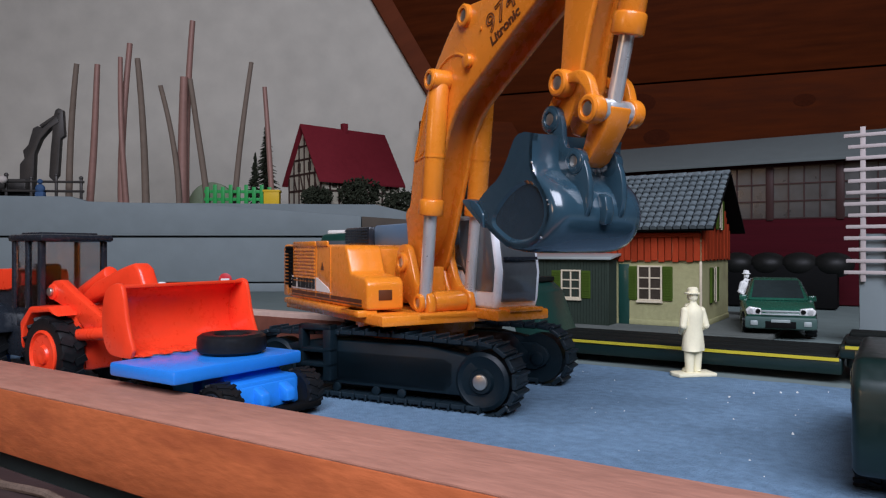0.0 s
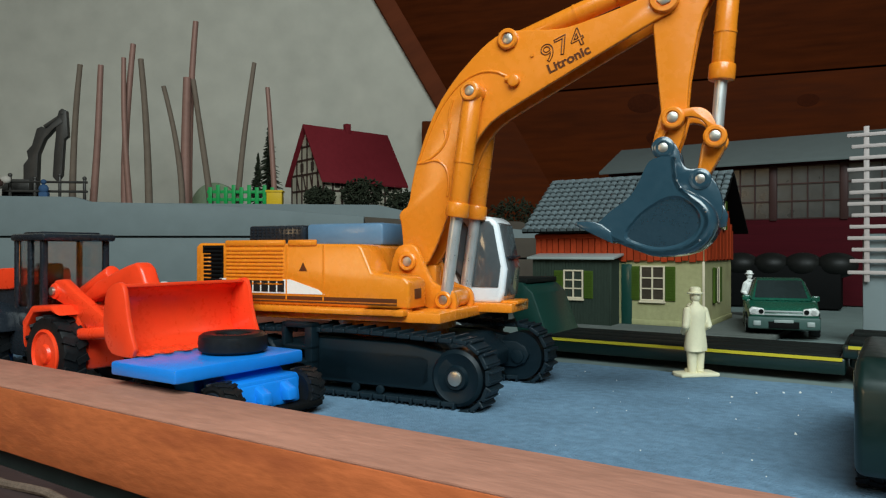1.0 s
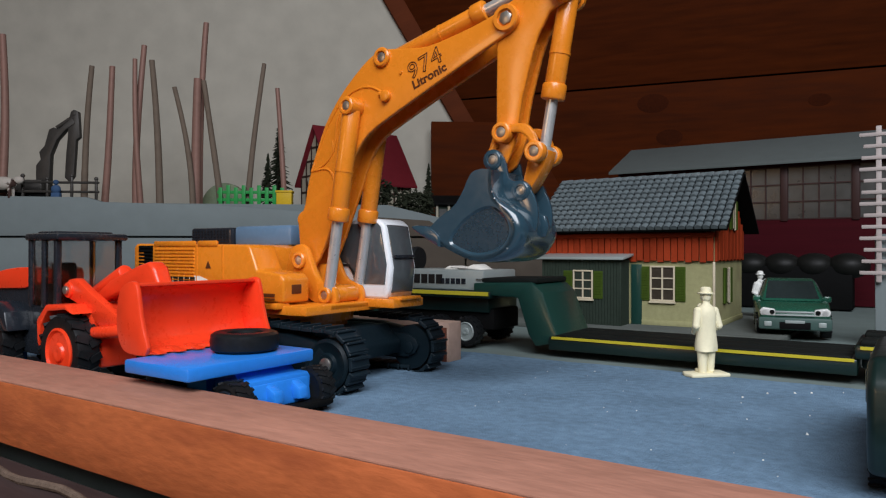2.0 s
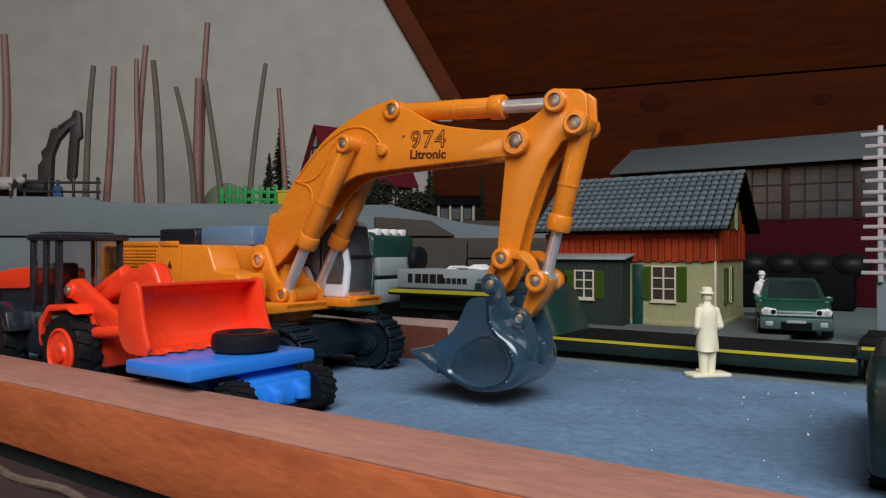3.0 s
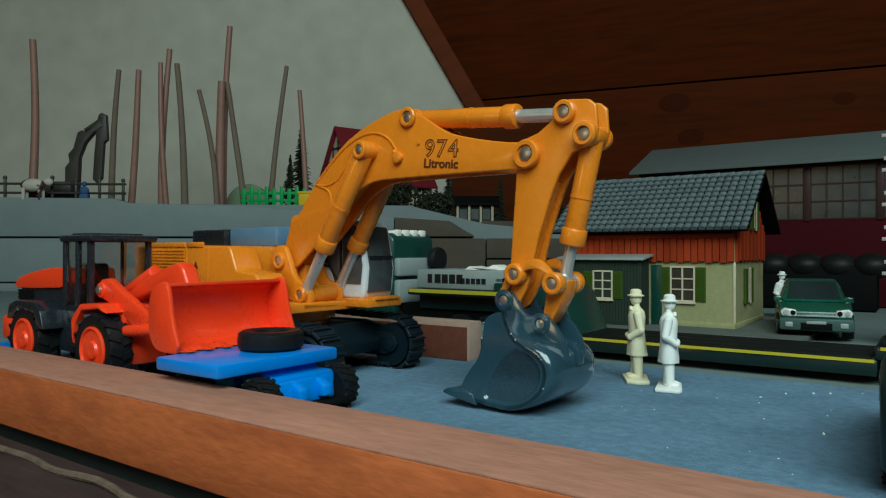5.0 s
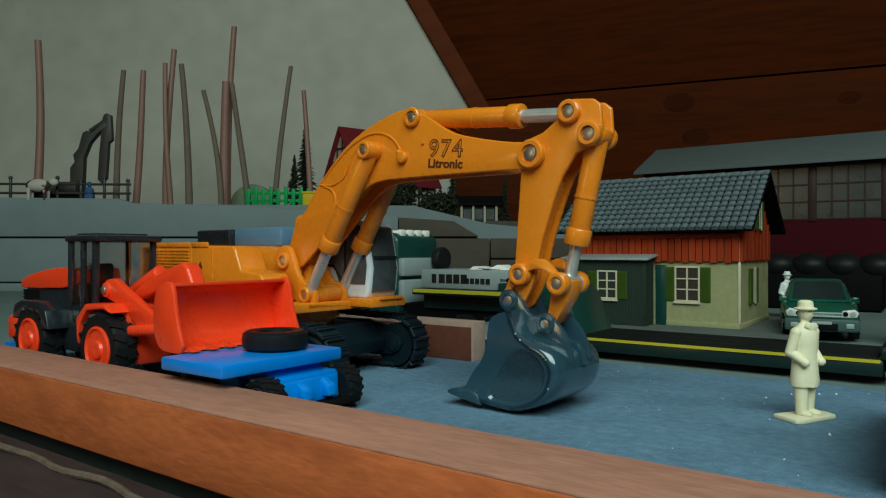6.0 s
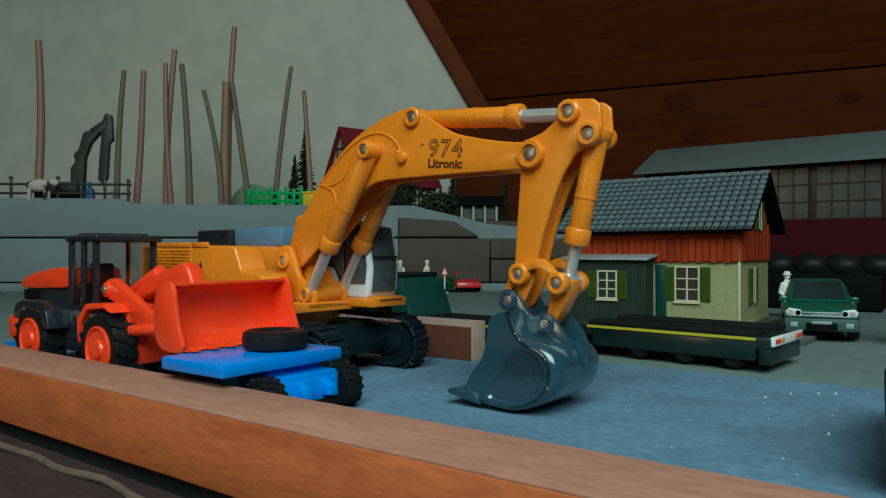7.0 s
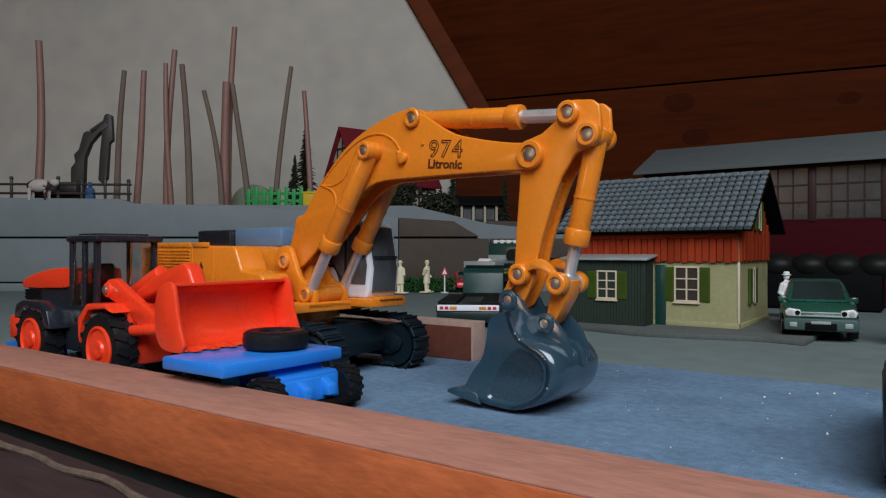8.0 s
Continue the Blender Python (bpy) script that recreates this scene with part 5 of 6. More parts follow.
# ---- raised ground at the back with its models ----
def build_backdrop_boards():
    Y = 900
    for nm, z0, z1, xa, xb in (("board_step", -1.2, 9.5, -900, 260), ("board_step", 11.5, 67.5, -900, -58), ("board_step", 11.5, 67.5, -57, 60), ("board_step", 11.5, 40, 62, 300), ("board_step", 42, 67.5, 62, 220)):
        b = box(B(), xa, xb, Y, Y + 14, z0, z1, 0.8)
        # right-hand boards carry the slope's shade in their darker brown colour
        brown = xa > -100
        solid(nm, b, SHADEDBOARD if brown else SHELFGREY, Matrix(), "brown-grey board of the raised ground, coloured dark for shade" if brown else "grey painted board of the raised ground", "board", kind="structure")
    b = B()
    extrude(b, [(-900, 70), (-900, 123), (-574, 120.5), (-420, 119), (-400, 113), (-250, 109), (-58, 95), (-58, 70)], Y, Y + 14, 0.8)
    solid("board_step", b, SHELFGREY, Matrix(), "grey painted board of the raised ground", "board", kind="structure")
    b = B()
    extrude(b, [(-57, 70), (-57, 94.6), (14, 90), (30, 80), (44, 72), (46, 70)], Y, Y + 14, 0.8)
    solid("board_step", b, SHADEDBOARD, Matrix(), "brown-grey board of the raised ground, coloured dark for shade", "board", kind="structure")
    b = B()
    extrude(b, [(30, 70), (60, 92), (150, 90), (190, 70)], Y + 30, Y + 40, 0.8)
    solid("board_step", b, SHADEDBOARD, Matrix(), "slanted brown-grey board end, coloured dark for shade", "board", kind="structure")
    b = B()
    extrude(b, [(-900, 116), (-420, 113), (-250, 112), (-40, 111), (60, 87), (260, 68), (260, 40), (-900, 40)], Y + 16, 1250, 0)
    solid("raised_ground", b, SHELFGREY, Matrix(), "grey raised ground behind the boards", "ground", kind="structure")


def ground_z(x):
    rows = [(-900, 116), (-420, 113), (-250, 112), (-40, 111), (60, 87), (260, 68)]
    return smooth_at(rows, x)


def smooth_at(rows, x):
    for a, c in zip(rows, rows[1:]):
        if x <= c[0]:
            return a[1] + (c[1] - a[1]) * (x - a[0]) / (c[0] - a[0])
    return rows[-1][1]


def build_sticks():
    rows = [(67, 68, 72, 13, 0), (205, 222, 126, 10, 1), (240, 257, 127, 11, 0), (303, 294, 113, 9, 0), (297, 308, 88, 11, 0), (338, 320, 113, 11, 1), (393, 360, 160, 9, 1), (396, 402, 146, 16, 0), (402, 417, 50, 11, 0), (440, 412, 150, 10, 1), (488, 515, 118, 9, 1), (552, 537, 160, 9, 0)]
    for i, (bx_, tx, ty, w, dark) in enumerate(rows):
        Y = 930 + (i % 3) * 9
        f = Y / 1230
        x0, x1 = (bx_ - 784) * f, (tx - 784) * f
        z0, z1 = ground_z(x0) - 1, 51 + (445 - ty) * f
        b = B()
        n = 12
        last = None
        rng = random.Random(i)
        bend = rng.uniform(-3, 3)
        for k in range(n + 1):
            a = k / n
            p = (x0 + (x1 - x0) * (a ** 1.25) + bend * math.sin(math.pi * a), Y + 4 * math.sin(a * 3 + i), z0 + (z1 - z0) * a)
            r = w * f * 0.5 * (1.15 - 0.3 * a)
            if last:
                rod(b, last[0], p, last[1], r, n=12)
            last = (p, r)
        solid("bare_tree_stem", b, STICKDARK if dark else COPPER, Matrix(), "thin bare brown stem planted in the raised ground" if not dark else "dark grey-brown bare stem in the raised ground", "model tree", "bare stems")


def build_half_timbered():
    h = thing("half_timbered_house", pose(-0.088, 1.0, 0.111, 0, 0, 38), "white half-timbered farmhouse model with maroon roof", "model house")
    L, D, H, R = 128.0, 84.0, 42.0, 108.0
    b = B()
    extrude(b, [(-D / 2, 0), (D / 2, 0), (D / 2, H), (0, R), (-D / 2, H)], -L / 2, L / 2, 0, "yz")
    part("wall", b, PANELWHITE, h)
    b = B()
    for i in range(10):
        x = -L / 2 + i * L / 9
        box(b, x - 1.3, x + 1.3, -D / 2 - 0.8, -D / 2 + 0.2, 0, H)
    for z in (1, 20, 42):
        box(b, -L / 2, L / 2, -D / 2 - 0.8, -D / 2 + 0.2, z - 1.3, z + 1.3)
    for i in range(7):
        y = -D / 2 + i * D / 6
        top = H + (1 - abs(y) / (D / 2)) * (R - H)
        box(b, -L / 2 - 0.8, -L / 2 + 0.2, y - 1.3, y + 1.3, 0, top - 1)
    for z in (1, 22, 44, 64, 82):
        hw = D / 2 if z <= H else D / 2 * (R - z) / (R - H)
        box(b, -L / 2 - 0.8, -L / 2 + 0.2, -hw, hw, z - 1.3, z + 1.3)
    for i in range(4):
        y = -D / 2 + 8 + i * 18
        extrude(b, [(y, 22), (y + 2.4, 22), (y + 10, 44), (y + 7.6, 44)], -L / 2 - 0.7, -L / 2 + 0.1, 0, "yz")
    part("timber_frame", b, TIMBER, h, "dark timber framing")
    for i in (1, 3, 5, 7):
        x = -L / 2 + (i + 0.5) * L / 9
        part("window", box(B(), x - 3.5, x + 3.5, -D / 2 - 0.5, -D / 2 + 0.3, 24, 38), WINDARK, h)
    for y in (-14, 14):
        part("window", box(B(), -L / 2 - 0.5, -L / 2 + 0.3, y - 4, y + 4, 48, 60), WINDARK, h)
    for s in (-1, 1):
        b = B()
        d = 8
        slope = (R - H) / (D / 2)
        extrude(b, [(s * (D / 2 + d), H - slope * d), (0, R), (0, R + 4), (s * (D / 2 + d), H - slope * d + 3)], -L / 2 - 7, L / 2 + 7, 0.3, "yz")
        part("roof", b, ROOFRED, h, "maroon roof")
    part("chimney", box(B(), -4, 4, -4, 4, R - 4, R + 12, 0.4), ROOFRED, h)


def conifer(x, y, z, tall, seed):
    t = thing("dark_conifer", pose(x * K, y * K, z * K), "dark model conifer on the raised ground", "model tree", "conifers")
    b = B()
    rod(b, (0, 0, 0), (2, 0, tall), 2.6, 0.4, n=8)
    part("trunk", b, TIMBER, t)
    rng = random.Random(seed)
    b = B()
    for i in range(420):
        a = rng.random() ** 0.8
        z = tall * (0.12 + 0.86 * a)
        r = tall * 0.19 * (1 - a) + 1.5
        th = rng.uniform(0, 6.283)
        d = rng.uniform(0.4, 1.0) * r
        tip = (d * math.cos(th) + 2 * a, d * math.sin(th), z - d * 0.4)
        rod(b, (2 * a, 0, z), tip, 1.5, 0.3, n=4)
    part("crown", b, LEAFDARK, t)


def build_back_models():
    conifer(-196, 985, 110, 128, 3)
    conifer(-215, 1000, 110, 80, 4)
    for i, (x, y, tall) in enumerate(((14, 1085, 120), (96, 1100, 105))):
        conifer(x, y, 68, tall, 20 + i)
    b = box(B(), 22, 420, 1205, 1225, 40, 275, 2)
    solid("brown_board", b, PINE, Matrix(), "dark brown board leaning against the gable wall", "board", kind="structure")
    # green fence, hoop, yellow crate
    f = thing("green_plastic_fence", pose(-0.225, 0.925, 0.11), "bright green plastic picket fence", "fence")
    for i in range(9):
        part("picket", box(B(), -36 + i * 10, -31 + i * 10, -1, 1, 0, 24 + (i % 2) * 3, 0.5), FENCEGREEN, f)
    for z in (6, 16):
        part("rail", box(B(), -38, 52, 0.8, 2, z, z + 4, 0.3), FENCEGREEN, f)
    b = B()
    pts = [(-33 * math.cos(math.pi * i / 20), 36 * math.sin(math.pi * i / 20)) for i in range(21)]
    extrude(b, pts, 0, 18, 2)
    solid("green_mound", b, MOUND, pose(-0.27, 0.985, 0.11), "pale green rounded model mound", "model hill")
    b = B()
    box(b, -10, 10, -7, 7, 0, 20, 1)
    box(b, -11, 11, -8, 8, 17, 20, 0.6)
    solid("yellow_crate", b, YELLOWBOX, pose(-0.175, 0.925, 0.11), "small yellow plastic crate", "crate")
    # fence of poles with old black excavator and cow
    f = thing("pole_fence", pose(-0.51, 0.92, 0.114), "grey rail fence of thin poles", "fence")
    for i in range(7):
        x = -92 + i * 31
        b = B()
        rod(b, (x, 0, 0), (x, 0, 34 if i % 2 else 30), 2.0, n=8, bev=0.3)
        ball(b, (x, 0, 34 if i % 2 else 30), 2.8, u=8, v=6)
        part("pole", b, OLDMETAL, f)
    for z in (14, 26):
        b = B()
        rod(b, (-98, -1, z), (98, -1, z - 1), 1.6, n=8)
        part("rail", b, OLDMETAL, f)
    e = thing("old_black_excavator", pose(-0.5, 0.955, 0.113), "old dark metal excavator model on the raised ground", "excavator")
    b = B()
    box(b, -52, 10, -16, 16, 0, 13, 3)
    part("track_unit", b, BLACK, e)
    b = B()
    box(b, -48, 4, -15, 15, 14, 32, 2)
    part("body", b, OLDMETAL, e)
    b = B()
    extrude(b, [(-9, 14), (-9, 52), (-3, 60), (-5, 70), (2, 78), (8, 100), (14, 103), (20, 100), (38, 116), (42, 108), (30, 100), (18, 86), (10, 66), (8, 14)], -5, 5, 1)
    rod(b, (16, 0, 103), (38, 0, 118), 2.6, n=10)
    part("boom", b, OLDMETAL, e)
    b = B()
    extrude(b, [(33, 112), (36, 124), (40, 127), (46, 124), (48, 90), (43, 86), (40, 38), (34, 30), (28, 36), (30, 70), (32, 90)], -4, 4, 1)
    rod(b, (40, -4.6, 121), (40, 4.6, 121), 2.4, n=14, bev=0.4)
    part("stick", b, OLDMETAL, e)
    c = thing("toy_cow", pose(-0.525, 0.905, 0.1175), "brown and white toy cow by the fence", "toy cow")
    b = B()
    ball(b, (0, 0, 19), 9, 1.9, 0.9, 0.95)
    ball(b, (19, 0, 23), 5, 1.3, 0.9, 1.0)
    part("body", b, COWWHITE, c)
    for x in (-11, 10):
        for y in (-4, 4):
            b = B()
            rod(b, (x, y, 0), (x, y, 15), 1.8, 2.4, n=8)
            part("leg", b, COWWHITE, c)
    b = B()
    ball(b, (0, 0, 14), 5, 1.2, 1, 1.2)
    box(b, -5, 6, -4, 4, 0, 10, 1.5)
    ball(b, (0, 0, 23), 3.4)
    solid("small_blue_figurine", b, BLUEDARK, pose(-0.462, 0.91, 0.1155), "small blue toy figurine by the fence", "figurine")
    # hut at the back and a dark bush
    h = thing("dark_kiosk", pose(0.05, 0.98, 0.083), "dark model kiosk with pale posts", "model house")
    part("wall", box(B(), -26, 26, -16, 16, 0, 34, 0.5), SHEDWALL, h)
    b = B()
    extrude(b, [(-24, 34), (0, 46), (24, 34), (24, 31), (-24, 31)], -34, 34, 0.5, "yz")
    part("roof", b, BLACK, h)
    for x in (-24, -8, 8, 24):
        part("post", box(B(), x - 1.6, x + 1.6, -20, -17, 0, 32), PANELWHITE, h)
    for x in (-16, 0, 16):
        part("window", box(B(), x - 5, x + 5, -16.6, -15.8, 12, 26), HALLGLASS, h)
    rng = random.Random(9)
    for bxx, byy, br in ((-60, 935, 24), (-118, 930, 15), (-5, 945, 20), (150, 985, 30)):
        b = B()
        for i in range(420):
            v = Vector((rng.gauss(0, 1), rng.gauss(0, 1), rng.gauss(0, 1))).normalized() * br * rng.uniform(0.55, 1.1)
            c_ = Vector((v.x * 1.25, v.y, v.z * 0.8 + br * 0.7))
            d = Vector((rng.uniform(-1, 1), rng.uniform(-1, 1), rng.uniform(-1, 1))).normalized() * 3.2
            rod(b, c_ - d, c_ + d, 1.6, 0.4, n=4)
        solid("dark_bush", b, LEAFDARK, pose(bxx * K, byy * K, ground_z(bxx) * K), "dark clump of model foliage", "bush")
    # far corner behind the trailer: hedge, sign, red car, standing figures
    b = B()
    rng = random.Random(4)
    for i in range(900):
        x, y, z = rng.uniform(-90, 30), rng.uniform(-5, 5), rng.uniform(0, 17)
        d = Vector((rng.uniform(-1, 1), rng.uniform(-1, 1), rng.uniform(-1, 1))).normalized() * 2.6
        rod(b, Vector((x, y, z)) - d, Vector((x, y, z)) + d, 1.3, 0.3, n=4)
    solid("low_hedge", b, HEDGE, pose(-0.01, 0.885, 0), "low green foam hedge along the boards", "hedge", kind="stuff")
    figure(pose(-0.052, 0.845, 0, 0, 0, 160), CREAM, "cream plastic figurine by the low hedge", 40)
    figure(pose(-0.02, 0.86, 0, 0, 0, 60), CREAM, "cream plastic figurine waving by the low hedge", 40, 1.0)
    s = thing("warning_sign", pose(0.002, 0.85, 0), "small white triangular warning sign", "road sign")
    b = B()
    rod(b, (0, 0, 0), (0, 0, 24), 0.9, n=8)
    rod(b, (0, 0, 0), (0, 0, 1.2), 5, n=16)
    part("post", b, WHITEFIG, s)
    b = extrude(B(), [(-5, 22), (5, 22), (0, 32)], -1.4, -0.4, 0.2)
    pl = part("plate", b, REDPLASTIC, s, "red-edged plate")
    b = extrude(B(), [(-3, 23.2), (3, 23.2), (0, 29.4)], -1.7, -1.2, 0)
    part("plate_field", b, WHITEFIG, pl)
    s = thing("no_entry_sign", pose(-0.157, 0.62, 0), "small round red and white road sign", "road sign")
    b = B()
    rod(b, (0, 0, 0), (0, 0, 24), 0.9, n=8)
    part("post", b, WHITEFIG, s)
    b = rod(B(), (0, -1.4, 26), (0, -0.4, 26), 5.6, n=24, bev=0.2)
    pl = part("plate", b, REDPLASTIC, s, "red disc")
    part("plate_bar", box(B(), -3.6, 3.6, -1.8, -1.2, 25, 27), WHITEFIG, pl)
    c = thing("red_toy_car", pose(0.033, 0.872, 0, 0, 0, -80), "small red toy car parked by the boards", "toy car")
    b = B()
    extrude(b, [(0, 5), (-1, 12), (-18, 15), (-60, 15), (-64, 6)], -16, 16, 2)
    part("body", b, REDPLASTIC, c)
    b = extrude(B(), [(-16, 14.5), (-26, 24), (-48, 24.5), (-58, 14.5)], -13, 13, 2)
    part("cabin", b, REDPLASTIC, c)
    b = extrude(B(), [(-17.5, 16), (-25, 23.2), (-24, 23.6), (-16, 16)], -11, 11, 0)
    part("windscreen", b, DARKGLASS, c)
    for s_ in (-1, 1):
        for x in (-12, -50):
            wheel(c, x, s_ * 14, 5.5, 5.5, 5, s_, SILVER)
    # crumbs on the felt
    rng = random.Random(12)
    b = B()
    spots = [(-46, 274), (-27.5, 220), (-38, 280), (-33, 283), (-52, 262), (-90, 250)] + [(rng.uniform(-140, 20), rng.uniform(170, 295)) for _ in range(30)]
    for i, (u, v) in enumerate(spots):
        r = rng.uniform(0.1, 0.22) if i > 4 else 0.42
        q = bmesh.ops.create_icosphere(b, subdivisions=1, radius=r * K)["verts"]
        for w in q:
            w.co += Vector((rng.uniform(-1, 1), rng.uniform(-1, 1), rng.uniform(-1, 1))) * r * 0.35 * K
            w.co += Vector((u, v, r * 0.4)) * K
    solid("crumb", b, WHITEFIG, UV, "scattered white crumbs on the felt", "crumbs", kind="stuff")


PAVING = mat("grey_card", (0.1, 0.11, 0.1), 0.85, var=0.2, scale=40, bump=0.2)
CABGLASS = mat("clear_plastic", (0.9, 0.9, 0.9), 0.05, var=0.02, trans=1.0)
WINDSCREEN = mat("tinted_screen", (0.02, 0.03, 0.03), 0.06, var=0.3, scale=60, coat=0.5)
CARBUMPER = mat("bumper_grey", (0.05, 0.09, 0.08), 0.4, var=0.1)
MOUND = mat("pale_green_mound", (0.2, 0.25, 0.16), 0.85, var=0.15, scale=30, bump=0.3)
BLUEDARK = mat("denim_blue", (0.05, 0.1, 0.2), 0.6, var=0.2)

build_loader()
build_blue_trailer()
build_plank()
build_dark_car()
TRAILER = build_trailer()
TRACTOR = build_tractor()
FIG_A = figure(pose(0.117, 0.285, 0), CREAM, "cream plastic figurine in coat and hat on the felt")
FIG_B = figure(pose(-0.125, 0.37, 0), WHITEFIG, "white plastic figurine that walks across the felt", 35)
build_backdrop_boards()
build_sticks()
build_half_timbered()
build_back_models()
build_trellis()
build_hall()
build_green_car()
build_house()


# ---- what moves ----
def rot2(p, a):
    c, s = math.cos(a), math.sin(a)
    return Vector((c * p[0] - s * p[1], s * p[0] + c * p[1]))


def flat_pose(p, a):
    """A pose in the boom's upright plane: millimetres and an angle upwards."""
    return Matrix.Translation((p[0] * K, 0, p[1] * K)) @ Matrix.Rotation(-a, 4, "Y")


def meet(p, rp, q, rq, side):
    """Where two circles meet."""
    d = (q - p).length
    x = (d * d + rp * rp - rq * rq) / (2 * d)
    h = math.sqrt(max(rp * rp - x * x, 0.01))
    e = (q - p) / d
    return p + e * x + Vector((-e.y, e.x)) * h * side


def smooth(rows, t):
    if t <= rows[0][0]:
        return rows[0][1:]
    for a, b in zip(rows, rows[1:]):
        if t <= b[0]:
            k = (t - a[0]) / (b[0] - a[0])
            return [x + (y - x) * k for x, y in zip(a[1:], b[1:])]
    return rows[-1][1:]


# seconds, x, y (mm), track heading, slew heading, boom, stick, bucket (degrees)
EXC_ROWS = [
    (0.0, 3.5, 269.5, -30.0, -63.2, 46.4, -1.5, -52.5),
    (0.1, 3.5, 269.5, -30.0, -57.3, 46.1, 2.1, -49.0),
    (0.2, 3.5, 269.5, -30.0, -57.3, 46.1, 2.1, -49.0),
    (0.3, 3.5, 269.5, -30.0, -46.5, 46.0, 7.2, -54.4),
    (0.4, 3.5, 269.5, -30.0, -46.5, 46.0, 7.2, -54.4),
    (0.5, 3.5, 269.5, -30.0, -39.2, 45.9, 7.9, -55.2),
    (0.6, 3.5, 269.5, -30.0, -28.0, 45.4, 9.7, -54.5),
    (0.9, 3.5, 269.5, -30.0, -28.0, 45.4, 9.7, -54.5),
    (1.0, -4.0, 275.5, -30.5, -26.7, 45.9, 9.5, -54.5),
    (1.1, -11.5, 278.5, -31.3, -26.6, 46.3, 8.7, -57.1),
    (1.2, -11.5, 278.5, -31.3, -26.6, 46.3, 8.7, -57.1),
    (1.3, -18.4, 284.2, -31.8, -28.8, 46.0, 7.6, -55.5),
    (1.4, -25.2, 290.0, -32.3, -31.0, 45.7, 6.5, -54.0),
    (1.5, -25.2, 290.0, -32.3, -31.0, 45.7, 6.5, -54.0),
    (1.6, -34.2, 296.8, -32.8, -32.9, 45.4, 5.3, -51.1),
    (1.7, -34.2, 296.8, -32.8, -32.9, 45.4, 5.3, -51.1),
    (2.0, -50, 303, -32.6, -34.8, 44.5, 4.0, -52),
    (2.3, -64, 307.5, -32.2, -35, 38, -4, -51),
    (2.5, -68.3, 309.5, -32, -35.1, 31, -11, -50.5),
    (2.8, -68.3, 309.5, -32.0, -35.7, 21.7, -17.5, -48.9),
    (2.9, -68.3, 309.5, -32.0, -35.0, 21.4, -1.3, -45.8),
    (3.0, -68.3, 309.5, -32.0, -35.0, 21.4, -1.3, -45.8),
    (3.1, -67.5, 309.5, -32.0, -34.4, 21.5, 0.9, -32.9),
    (3.2, -67.5, 309.5, -32.0, -34.4, 21.5, 0.9, -32.9),
    (3.4, -67.8, 308.6, -32.0, -36.5, 20.4, 0.5, -30.8),
    (3.5, -68.2, 307.8, -32.0, -38.5, 19.2, 0.1, -28.7),
    (8.0, -68.2, 307.8, -32.0, -38.5, 19.2, 0.1, -28.7),
]


def excavator_motion():
    times = [i / 10 for i in range(0, 37)] + [8.0]
    keys = {k: [] for k in EXC}
    for t in times:
        x, y, und, slew, bo, st, bk = smooth(EXC_ROWS, t)
        keys["exc"].append((t, pose(x * K, y * K, 0, 0, 0, und)))
        turn = Matrix.Rotation(radians(slew - und), 4, "Z")
        keys["up"].append((t, turn))
        bo, st, bk = radians(bo), radians(st), radians(bk)
        foot = Vector(FOOT)
        c = foot + rot2(C_IN_BOOM, bo)
        cp = foot + rot2(BOOM_CYL, bo)
        sp = foot + rot2(STICK_CYL, bo)
        a, bb = c + rot2(A_IN_STICK, st), c + rot2(B_IN_STICK, st)
        l1, k1 = c + rot2(LK1, st), c + rot2(BK1, st)
        k2 = k1 + rot2(K2_IN_BUCKET, st + bk - BUCKET_ZERO)
        l2 = meet(l1, LINK_LEN, k2, ROD_LEN, 1)
        def ang(p, q):
            return math.atan2(q.y - p.y, q.x - p.x)
        cf = Vector(CYL_FOOT)
        table = dict(boom=(foot, bo), stick=(c, st), rocker=(l1, ang(l1, l2)), push=(l2, ang(l2, k2)), bucket=(k1, st + bk - BUCKET_ZERO),
                     bc1=(cp, ang(cp, cf)), bc2=(cp, ang(cp, cf)), br1=(cf, ang(cf, cp)), br2=(cf, ang(cf, cp)),
                     sc=(sp, ang(sp, a)), sr=(a, ang(a, sp)), kc=(bb, ang(bb, l2)), kr=(l2, ang(l2, bb)))
        for k, (p, w) in table.items():
            keys[k].append((t, turn @ flat_pose(p, w)))
    for k, rows in keys.items():
        walk(EXC[k], rows)


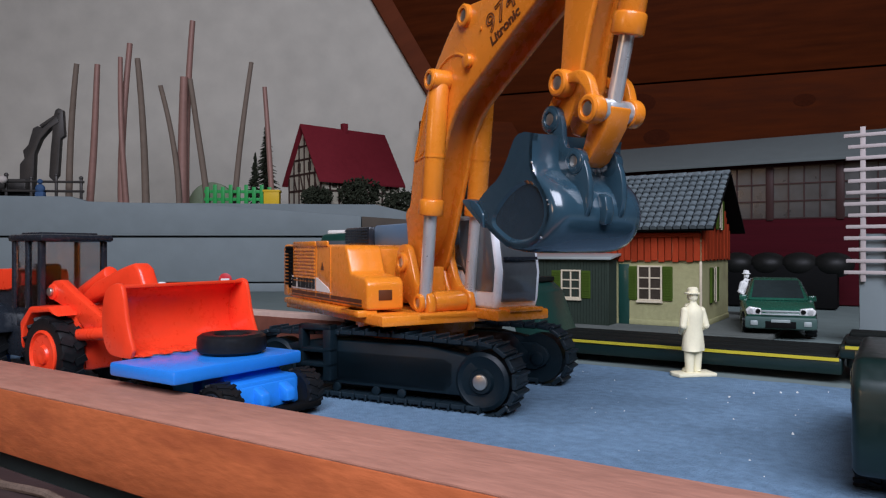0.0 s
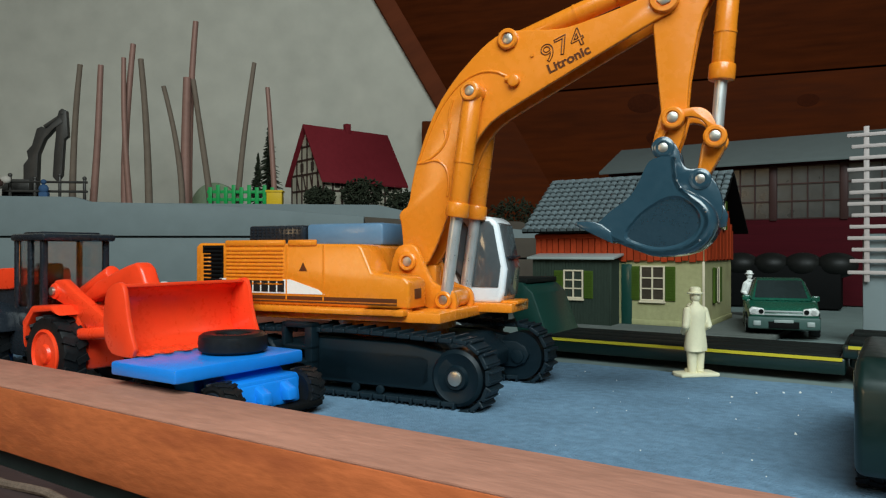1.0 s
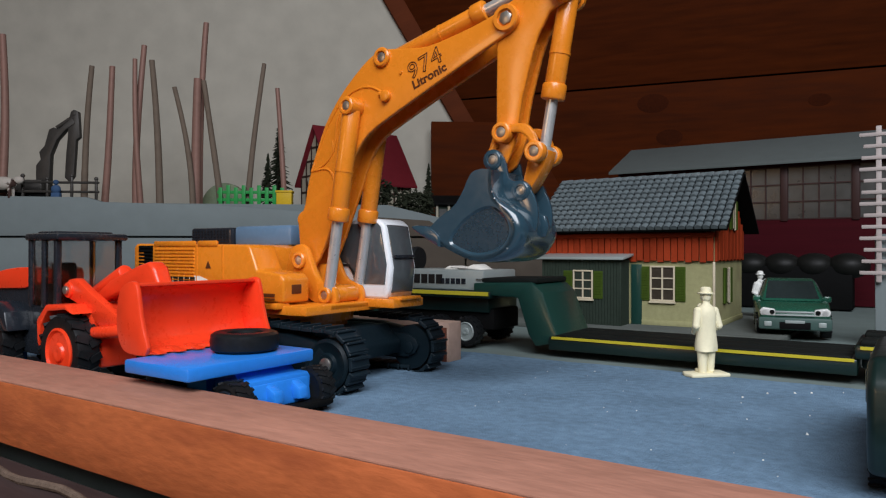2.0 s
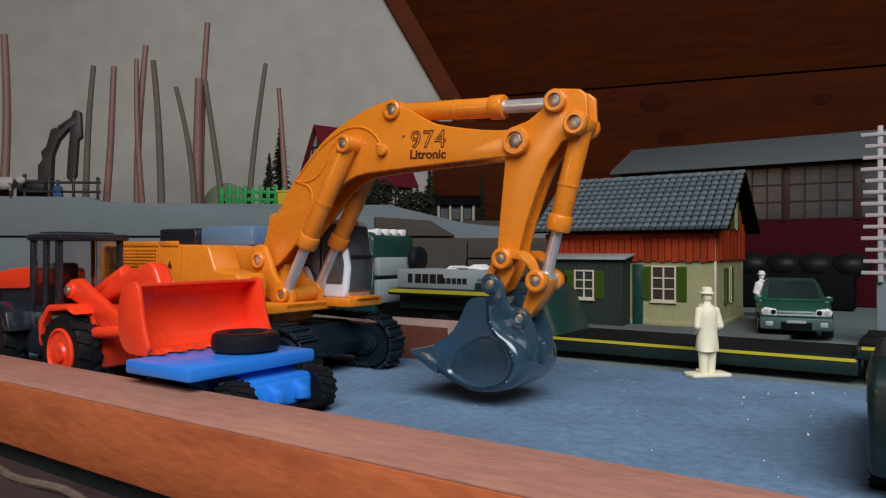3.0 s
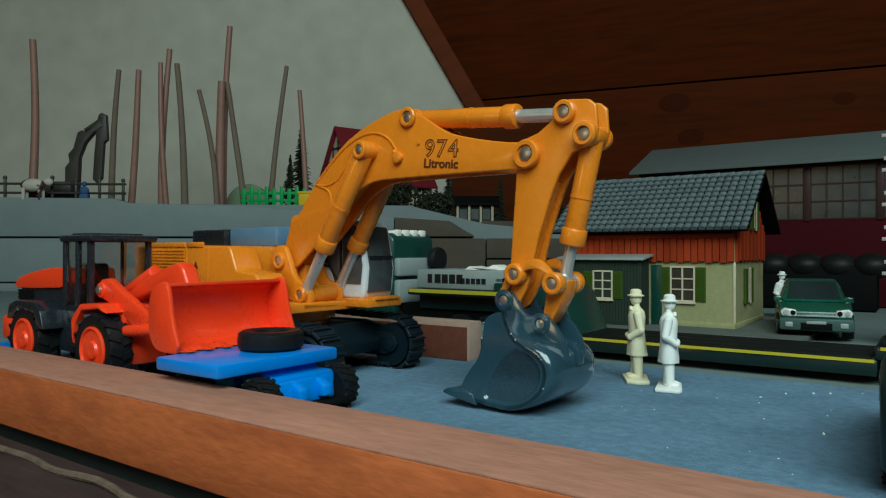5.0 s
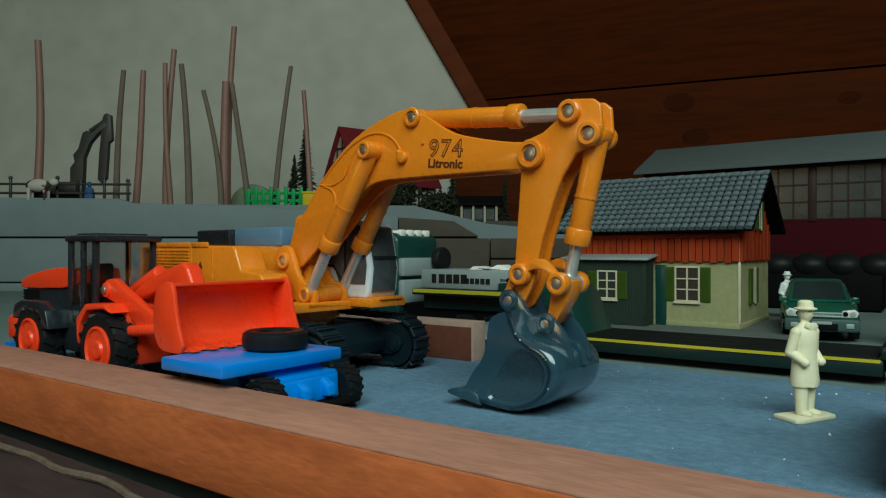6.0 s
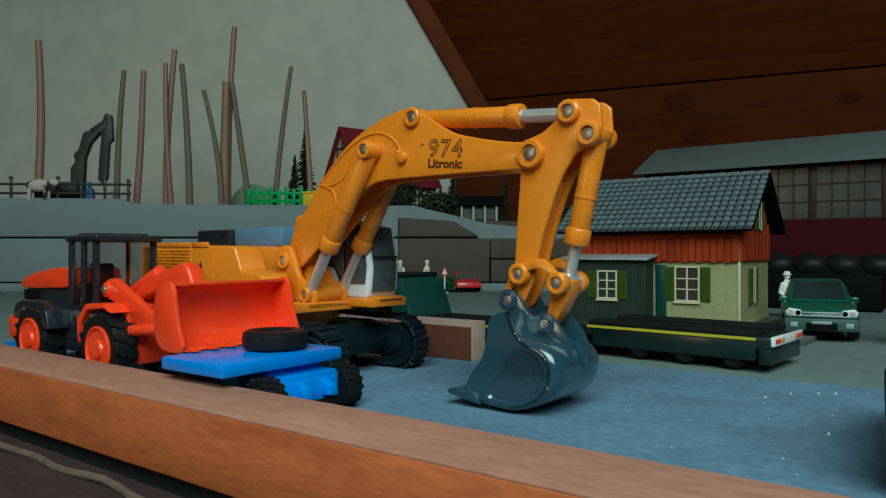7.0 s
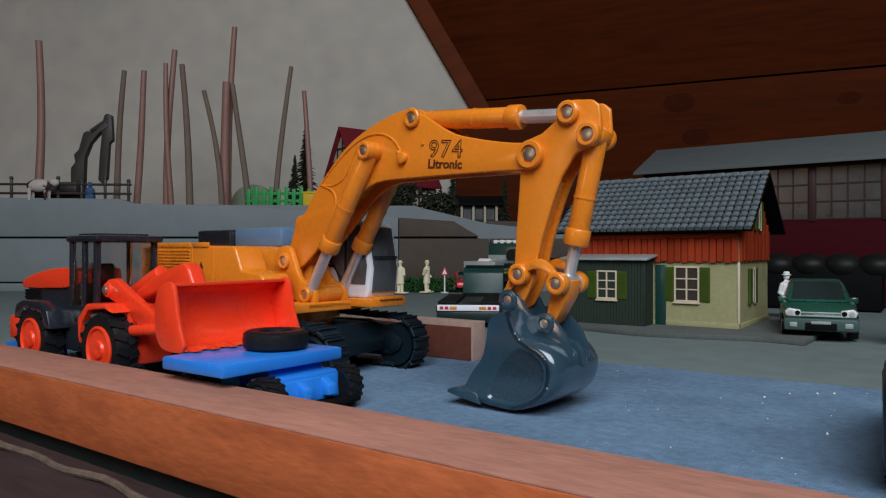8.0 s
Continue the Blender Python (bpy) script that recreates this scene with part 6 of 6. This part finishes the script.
# seconds, rear end x, y (mm), heading, tractor's turn against the trailer
LORRY_ROWS = [
    (0.0, 252.7, 233.6, 144, 0), (6.3, 252.7, 233.6, 144, 0), (6.4, 243, 240.7, 144, 0), (6.5, 239, 243.6, 144, 0), (6.6, 211.4, 263.6, 144, -2), (6.7, 211.4, 263.6, 144, -4),
    (6.8, 178.3, 287.7, 143, -8), (6.9, 160.5, 300.6, 142, -12), (7.0, 152, 309, 138, -18), (7.1, 125, 334, 126, -22), (7.2, 125, 334, 126, -22),
    (7.3, 105, 355, 116, -26), (7.4, 90, 396, 106, -30), (7.5, 88, 399, 105, -30), (7.6, 55, 432, 95, -28), (7.7, 50, 440, 92, -26), (7.8, 42, 452, 88, -24), (8.0, 17, 472, 84, -20),
]


def lorry_motion():
    a, c = [], []
    for t, x, y, head, bend in LORRY_ROWS:
        m = pose(x * K, y * K, 0, 0, 0, head)
        a.append((t, m))
        c.append((t, m @ pose(0.275, 0, 0, 0, 0, bend) @ pose(-0.018, 0, 0)))
    walk(TRAILER, a)
    walk(TRACTOR, c)


def figure_motion():
    # seconds, x, y, z (mm), turn
    a = [(0.0, 117, 285, 0, 190), (4.2, 117, 285, 0, 190), (4.3, 100, 279, 0, 190), (4.4, 87, 282, 0, 240), (4.5, 87, 282, 0, 240), (4.6, 74, 286, 0, 200), (4.7, 74, 286, 0, 200),
         (5.0, 78, 275, 0, 260), (5.4, 90, 248, 0, 330), (5.8, 102, 226, 0, 385), (5.9, 109, 213, 0, 385), (6.0, 110, 213, 0, 385), (6.2, 122, 198, 0, 375), (6.3, 142, 190, 0, 375), (6.6, 165, 195, 0, 375), (8.0, 165, 195, 0, 375)]
    b = [(0.0, -125, 370, 0, 0), (3.5, -125, 370, 0, 0), (3.7, -70, 366, 0, 0), (3.8, -25, 323, 27, 150), (3.9, -3, 328, 0, 160), (4.0, -4, 325, 0, 120), (4.1, 3, 327, 0, 60), (4.2, 3, 327, 0, 60),
         (4.3, 14, 327, 0, 85), (4.4, 27, 322, 0, 90), (4.5, 27, 322, 0, 90), (4.6, 55, 300, 0, 60), (4.7, 55, 300, 0, 60), (5.0, 85, 258, 0, 70), (5.4, 120, 210, 0, 75), (5.7, 160, 205, 0, 75), (6.0, 200, 215, 0, 75), (8.0, 200, 215, 0, 75)]
    for ob, rows in ((FIG_A, a), (FIG_B, b)):
        walk(ob, [(t, pose(x * K, y * K, z * K, 0, 0, r)) for t, x, y, z, r in rows])


def motions():
    excavator_motion()
    lorry_motion()
    figure_motion()


motions()
